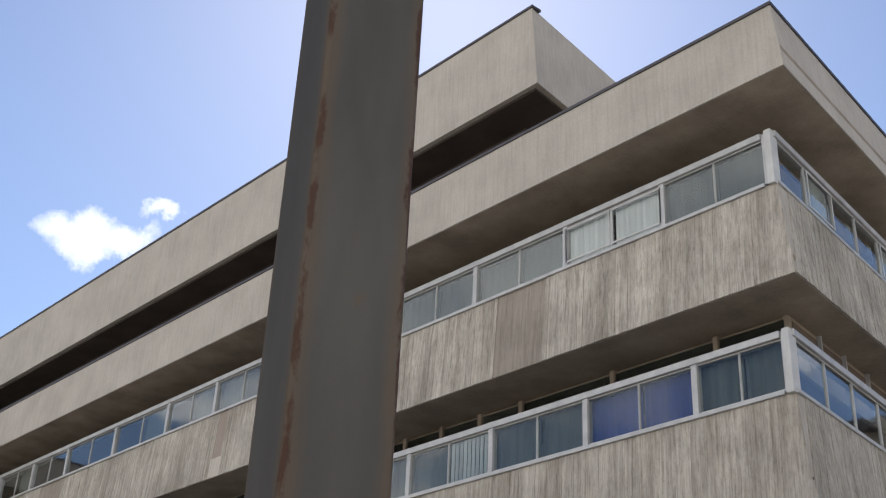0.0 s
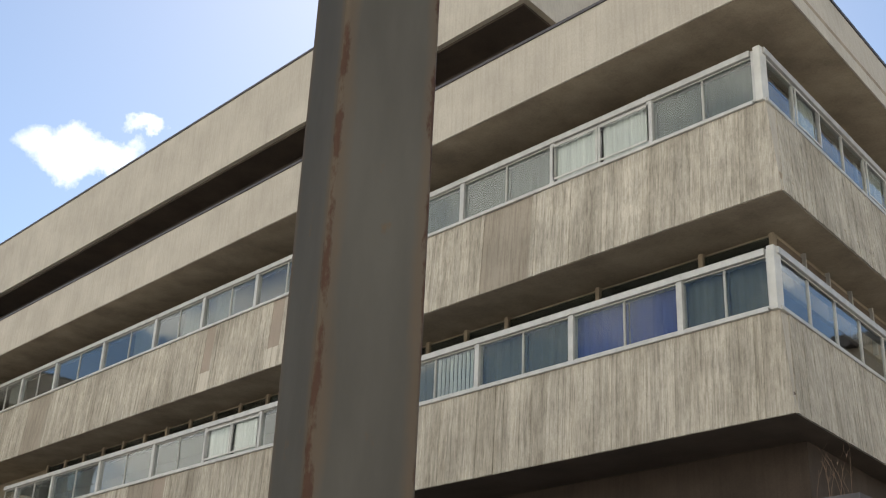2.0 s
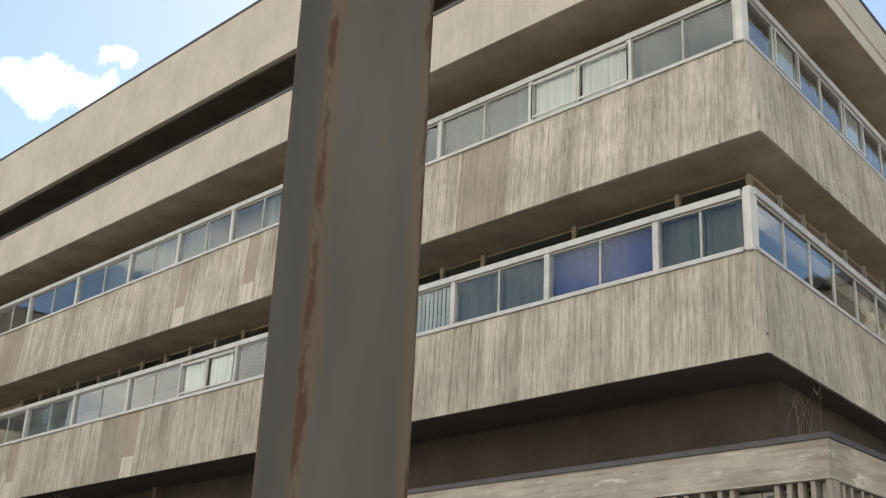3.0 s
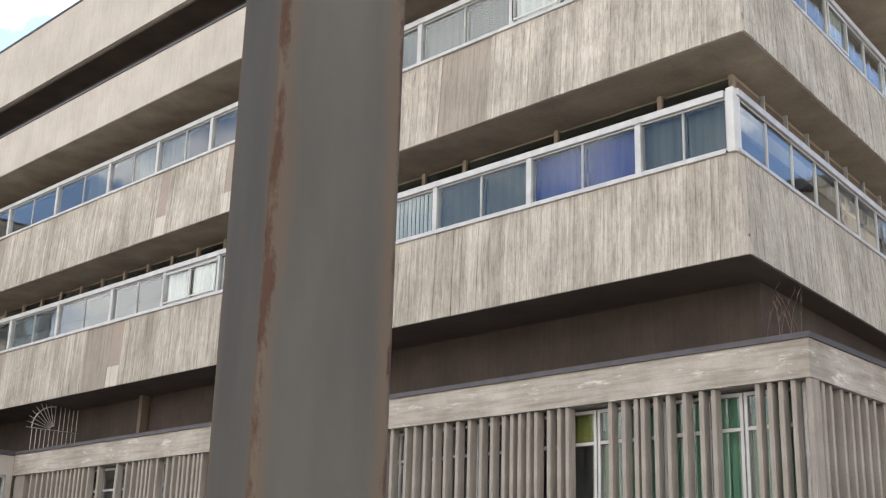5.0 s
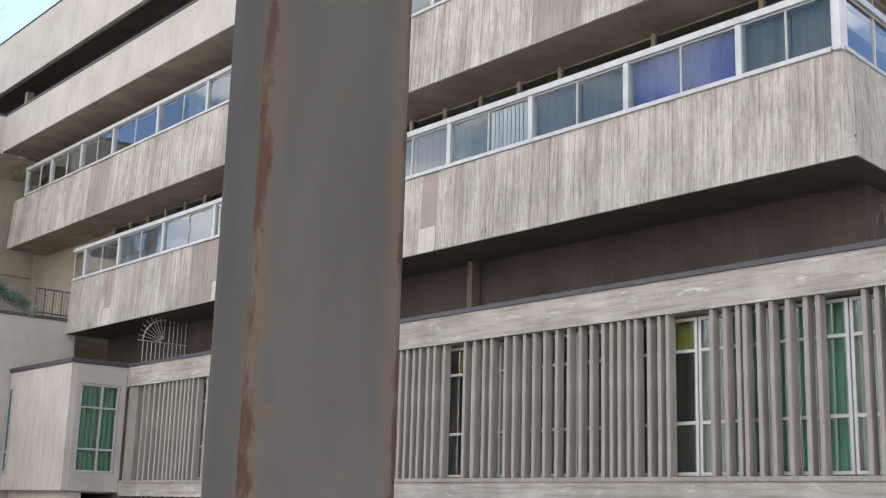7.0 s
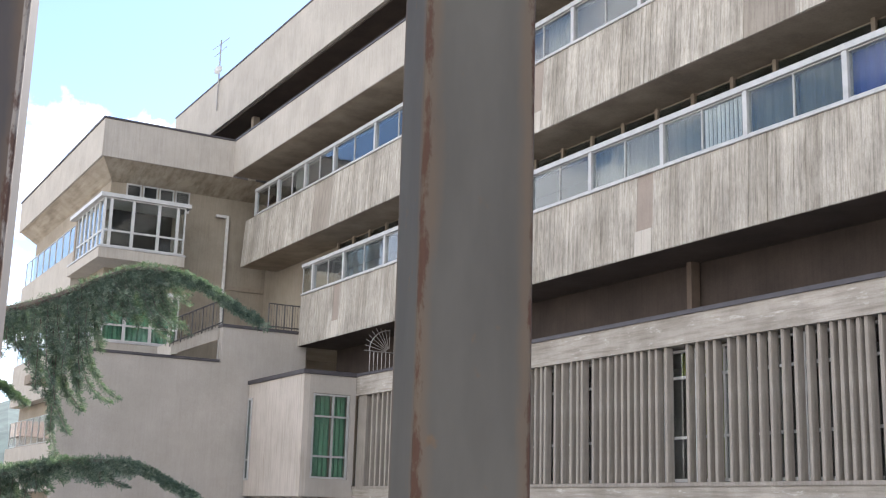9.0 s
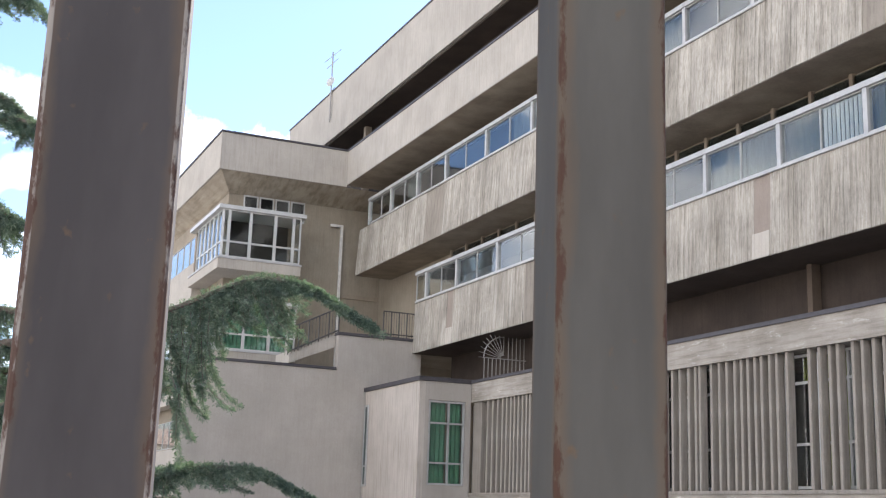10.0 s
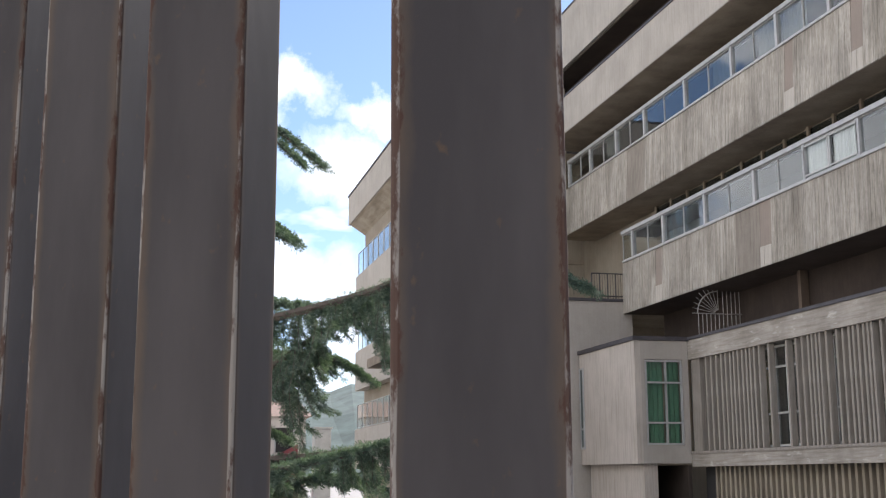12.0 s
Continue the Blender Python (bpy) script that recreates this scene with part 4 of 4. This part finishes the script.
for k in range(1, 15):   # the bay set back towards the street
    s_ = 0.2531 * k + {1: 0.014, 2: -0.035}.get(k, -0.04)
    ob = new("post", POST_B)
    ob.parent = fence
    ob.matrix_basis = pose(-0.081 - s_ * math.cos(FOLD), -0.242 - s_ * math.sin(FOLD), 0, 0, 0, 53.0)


# ---------------------------------------------------------------- street side behind the camera: plain unseen walls added to bounce light
for name, sz in (("wall_south", (-70, 60, -42, -36, 0, 11)), ("wall_east", (44, 50, -36, 40, 0, 10))):
    bm = bmesh.new()
    box(bm, *sz)
    tagged(new(name, finish(name, bm, M_HOUSE)), "plain pale wall added out of view to bounce light", "wall", kind="structure")

block = thing("neighbour_block", "plain beige concrete block beyond the side yard", "building", at=(4.0, 29.0, 0))
boxes("wall", M_PANEL, block, (0, 26, 0, 10, 0, 17.9))
boxes("roof_edge", M_COPING, block, (-0.4, 26.4, -0.4, 10.4, 17.905, 18.3))
for k in range(4):
    boxes("window_band", M_GREENGLASS, block, (1.0, 25.0, -0.05, -0.004, 2.2 + 4.0 * k, 3.9 + 4.0 * k))

# ---------------------------------------------------------------- cedar
tree = thing("cedar_tree", "large cedar with drooping blue-green needle sprays", "tree", at=(-4.6, -14.6, 0))
T0 = Vector((-4.6, -14.6, 0))
rng = random.Random(41)
bm = bmesh.new()
tube(bm, [Vector((0.10 * math.sin(z), 0.08 * math.cos(1.3 * z), z)) for z in (0, 1, 2, 3, 4.5, 6, 7.5, 9, 10.5)], [0.30, 0.25, 0.23, 0.21, 0.18, 0.15, 0.11, 0.07, 0.02], 10)
part("trunk", bm, M_BARK, tree)

# limbs: height on the trunk, middle and tip in the world, length of the hanging sprays
BOUGHS = [
    (3.0, (-2.68, -12.77, 3.32), (-2.12, -11.68, 3.74), (-1.62, -10.81, 3.27), 1.55),
    (1.7, (-2.90, -13.2, 1.80), (-2.0, -11.99, 1.96), (-1.58, -11.3, 1.66), 0.55),
    (5.4, (-3.9, -14.1, 5.45), (-3.38, -13.57, 5.16), (-3.31, -13.02, 4.72), 0.30),
    (4.2, (-3.9, -14.2, 4.35), (-3.4, -13.7, 4.2), (-3.36, -13.30, 3.95), 0.30),
    (5.9, (-4.1, -14.2, 5.75), (-3.8, -13.8, 5.40), (-3.73, -13.17, 4.84), 0.35),
    (4.6, (-3.8, -14.2, 4.55), (-3.3, -13.95, 4.27), (-3.25, -13.38, 3.93), 0.32),
    (7.0, (-4.2, -14.3, 6.95), (-3.95, -14.0, 6.8), (-3.75, -13.72, 6.45), 0.45),
    (2.0, (-3.2, -14.2, 1.62), (-2.39, -13.4, 1.70), (-2.19, -12.43, 1.91), 0.35),
    (2.4, (-3.6, -13.9, 2.46), (-3.29, -12.86, 3.15), (-3.16, -12.05, 3.62), 1.2),
    (2.9, (-4.2, -13.6, 2.9), (-3.9, -12.9, 2.85), (-3.74, -12.4, 2.55), 0.60),
    (3.6, (-4.0, -14.0, 3.5), (-3.6, -13.4, 3.35), (-3.35, -12.7, 3.25), 0.5),
    (1.3, (-4.0, -13.8, 1.5), (-3.5, -13.0, 1.6), (-3.2, -12.4, 1.45), 0.6),
    (2.6, (-4.3, -14.2, 2.75), (-4.0, -13.8, 2.7), (-3.8, -13.35, 2.45), 0.9),
    (2.1, (-4.2, -14.2, 2.25), (-3.9, -13.75, 2.2), (-3.7, -13.3, 1.95), 0.8),
    (1.7, (-4.2, -14.3, 1.8), (-3.9, -13.9, 1.75), (-3.6, -13.55, 1.5), 0.7),
    (1.4, (-4.3, -14.1, 1.45), (-4.0, -13.6, 1.45), (-3.8, -13.1, 1.2), 0.7),
    (3.2, (-4.4, -14.2, 3.2), (-4.2, -13.9, 3.1), (-4.0, -13.5, 2.85), 0.8),
]
for k in range(26):
    th = radians(rng.uniform(-200, 5))
    z, L = 1.5 + 8.0 * k / 26, rng.uniform(1.4, 2.6) * (1.0 - 0.05 * k / 3)
    d = Vector((math.cos(th), math.sin(th), 0))
    BOUGHS.append((z, tuple(T0 + d * L * 0.4 + Vector((0, 0, z + 0.05))), tuple(T0 + d * L * 0.75 + Vector((0, 0, z))), tuple(T0 + d * L + Vector((0, 0, z - 0.25))), rng.uniform(0.3, 0.6)))


def spline(p, n):
    """Catmull-Rom through the points of p, n steps a span."""
    q = [p[0] * 2 - p[1], *p, p[-1] * 2 - p[-2]]
    out = []
    for i in range(1, len(q) - 2):
        for k in range(n):
            t = k / n
            out.append(0.5 * ((2 * q[i]) + (q[i + 1] - q[i - 1]) * t + (2 * q[i - 1] - 5 * q[i] + 4 * q[i + 1] - q[i + 2]) * t * t + (3 * q[i] - q[i - 1] - 3 * q[i + 1] + q[i + 2]) * t ** 3))
    return out + [p[-1]]


verts, faces = [], []


def tuft(c, axis, size):
    """A rosette of needles at c, pointing along axis."""
    base = len(verts)
    verts.append(tuple(c))
    for k in range(10):
        d = (axis * 0.8 + Vector((rng.uniform(-1, 1), rng.uniform(-1, 1), rng.uniform(-0.6, 0.9)))).normalized()
        w = d.cross(Vector((rng.uniform(-1, 1), rng.uniform(-1, 1), 0.3))).normalized() * size * 0.065
        e = c + d * size
        i = len(verts)
        verts.append(tuple(e + w)), verts.append(tuple(e - w))
        faces.append((base, i, i + 1))


twigs = bmesh.new()

for z, a, b, c, hang in BOUGHS:
    pts = [p - T0 for p in spline([T0 + Vector((0, 0, z)), Vector(a), Vector(b), Vector(c)], 8)]
    n = len(pts)
    bm = bmesh.new()
    tube(bm, pts, [0.055 * (1 - 0.88 * i / (n - 1)) for i in range(n)], 6)
    part("limb", bm, M_BARK, tree)
    length = sum((q - p).length for p, q in zip(pts, pts[1:]))
    stations = int(length / 0.045)
    for s_ in range(stations):
        u = (s_ + rng.random()) / stations
        if u < 0.12:
            continue
        f = u * (n - 1)
        i = min(int(f), n - 2)
        p = pts[i].lerp(pts[i + 1], f - i)
        along = (pts[i + 1] - pts[i]).normalized()
        side = along.cross(Vector((0, 0, 1))).normalized()
        for _ in range(4):
            off = Vector((rng.uniform(-1, 1), rng.uniform(-1, 1), rng.uniform(-0.4, 1.0))) * rng.uniform(0.03, 0.075)
            tuft(p + off * 0.6, (off.normalized() + along * 0.6).normalized(), rng.uniform(0.03, 0.055))
        for _ in range(2 if rng.random() < 0.45 else 3):
            drop = hang * rng.uniform(0.15, 1.0) * (0.16 + 1.0 * math.exp(-((u - 0.44) / 0.24) ** 2)) * (0.35 + 0.65 * (0.5 + 0.5 * math.sin(u * 27 + z * 5)) ** 1.5)
            drop *= 1.0 - 0.82 * max(0.0, min(1.0, (u - 0.56) / 0.28))
            out = side * rng.choice((-1, 1)) * rng.uniform(0.05, 0.55) + along * rng.uniform(0.1, 0.6) * (0.4 + 1.2 * u * u)
            tw = []
            for k in range(7):
                t = k / 6
                tw.append(p + out * (0.25 * t + 0.55 * t * t * t) * (0.3 + drop) + Vector((0, 0, -drop * (1.25 * t - 0.25 * t ** 3) + 0.03 * math.sin(t * 3))))
            if drop > 0.2:
                tube(twigs, tw[::2], 0.004, 3)
            m = max(5, int((drop + 0.12) / 0.0125))
            for k in range(m):
                t = k / m * 6
                j = min(int(t), 5)
                tuft(tw[j].lerp(tw[j + 1], t - j) + Vector((rng.uniform(-1, 1), rng.uniform(-1, 1), rng.uniform(-1, 1))) * 0.024 * (1.2 - t / 6), (tw[j + 1] - tw[j]).normalized(), rng.uniform(0.034, 0.060))
part("twig", twigs, M_BARK, tree)["kind"] = "stuff"
me = bpy.data.meshes.new("crown")
me.from_pydata(verts, [], faces)
me.materials.append(M_LEAF)
crown = new("crown", me)
crown.parent = tree
crown["kind"] = "stuff"

# ---------------------------------------------------------------- houses and hills beyond
def far_house(x, y0, y1, h, depth, mat, at_z, windows):
    th = thing("house", "small pale plastered house beyond the garden" if mat == M_HOUSE else "ochre plastered house on the slope", "house", at=(x, (y0 + y1) / 2, at_z))
    w = (y1 - y0) / 2
    boxes("wall", mat, th, (-depth, 0, -w, w, 0, h))
    bm = bmesh.new()
    prism(bm, [(-depth - 0.3, -w - 0.3, h), (0.3, -w - 0.3, h), (0.3, w + 0.3, h), (-depth - 0.3, w + 0.3, h)], [(-depth * 0.6, -w, h + 0.9), (-depth * 0.4, -w, h + 0.9), (-depth * 0.4, w, h + 0.9), (-depth * 0.6, w, h + 0.9)])
    part("roof", bm, M_TILE, th)
    for i in range(windows):
        y = -w + (i + 0.5) * 2 * w / windows
        for z in (h * 0.2, h * 0.62):
            win = boxes("window", M_DARK, th, (0.0, 0.03, y - 0.45, y + 0.45, z, z + 1.2))
            for e in (y - 0.5, y + 0.42):
                boxes("frame", M_WHITE, win, (0.03, 0.06, e, e + 0.08, z, z + 1.2))
    return th


h1 = far_house(-51, -13.0, -6.7, 4.6, 7, M_HOUSE, 0.0, 3)
stair2 = thing("red_stair", "red-brown steel outside stair beside the house", "stairs", at=(-50.4, -8.2, 0))
bm = bmesh.new()
prism(bm, [(-0.5, -1.6, 0.8), (0.4, -1.6, 0.8), (0.4, 1.0, 2.3), (-0.5, 1.0, 2.3)], [(-0.5, -1.6, 1.9), (0.4, -1.6, 1.9), (0.4, 1.0, 3.2), (-0.5, 1.0, 3.2)])
part("flight", bm, M_RED, stair2)
boxes("support", M_RED, stair2, (-0.4, 0.3, 0.2, 1.0, 0.0, 2.3))
boxes("support", M_RED, stair2, (-0.3, 0.2, -1.5, -1.2, 0.0, 0.85))
pil = thing("white_pillar", "white rendered pillar beside the house", "pillar", at=(-49.0, -6.2, 0))
boxes("shaft", M_WHITE, pil, (-0.4, 0.4, -0.4, 0.4, 0, 3.9), bevel=0.03)
boxes("cap", M_WHITE, pil, (-0.46, 0.46, -0.46, 0.46, 3.905, 4.0))
far_house(-95, -13.5, -6.5, 9.0, 8, M_OCHRE, 0.0, 4)
far_house(-120, -30.0, -17.0, 9.0, 8, M_HOUSE, 0.0, 4)
bm = bmesh.new()
n = 60
prev = None
for i in range(n + 1):
    az = radians(60 + 60 * i / n)
    d = Vector((-math.sin(az), math.cos(az), 0))
    h = 70 + 22 * noise.noise(Vector((i * 0.13, 0.3, 0))) + 8 * noise.noise(Vector((i * 0.6, 2.3, 0)))
    col = [bm.verts.new(d * 620 + Vector((0, 0, 0))), bm.verts.new(d * 760 + Vector((0, 0, h * 0.6))), bm.verts.new(d * 900 + Vector((0, 0, h))), bm.verts.new(d * 1100 + Vector((0, 0, 0)))]
    if prev:
        for k in range(3):
            bm.faces.new((prev[k], prev[k + 1], col[k + 1], col[k]))
    prev = col
tagged(new("backdrop", finish("backdrop", bm, M_HILL)), "distant hazy wooded hill", "hill", kind="structure")
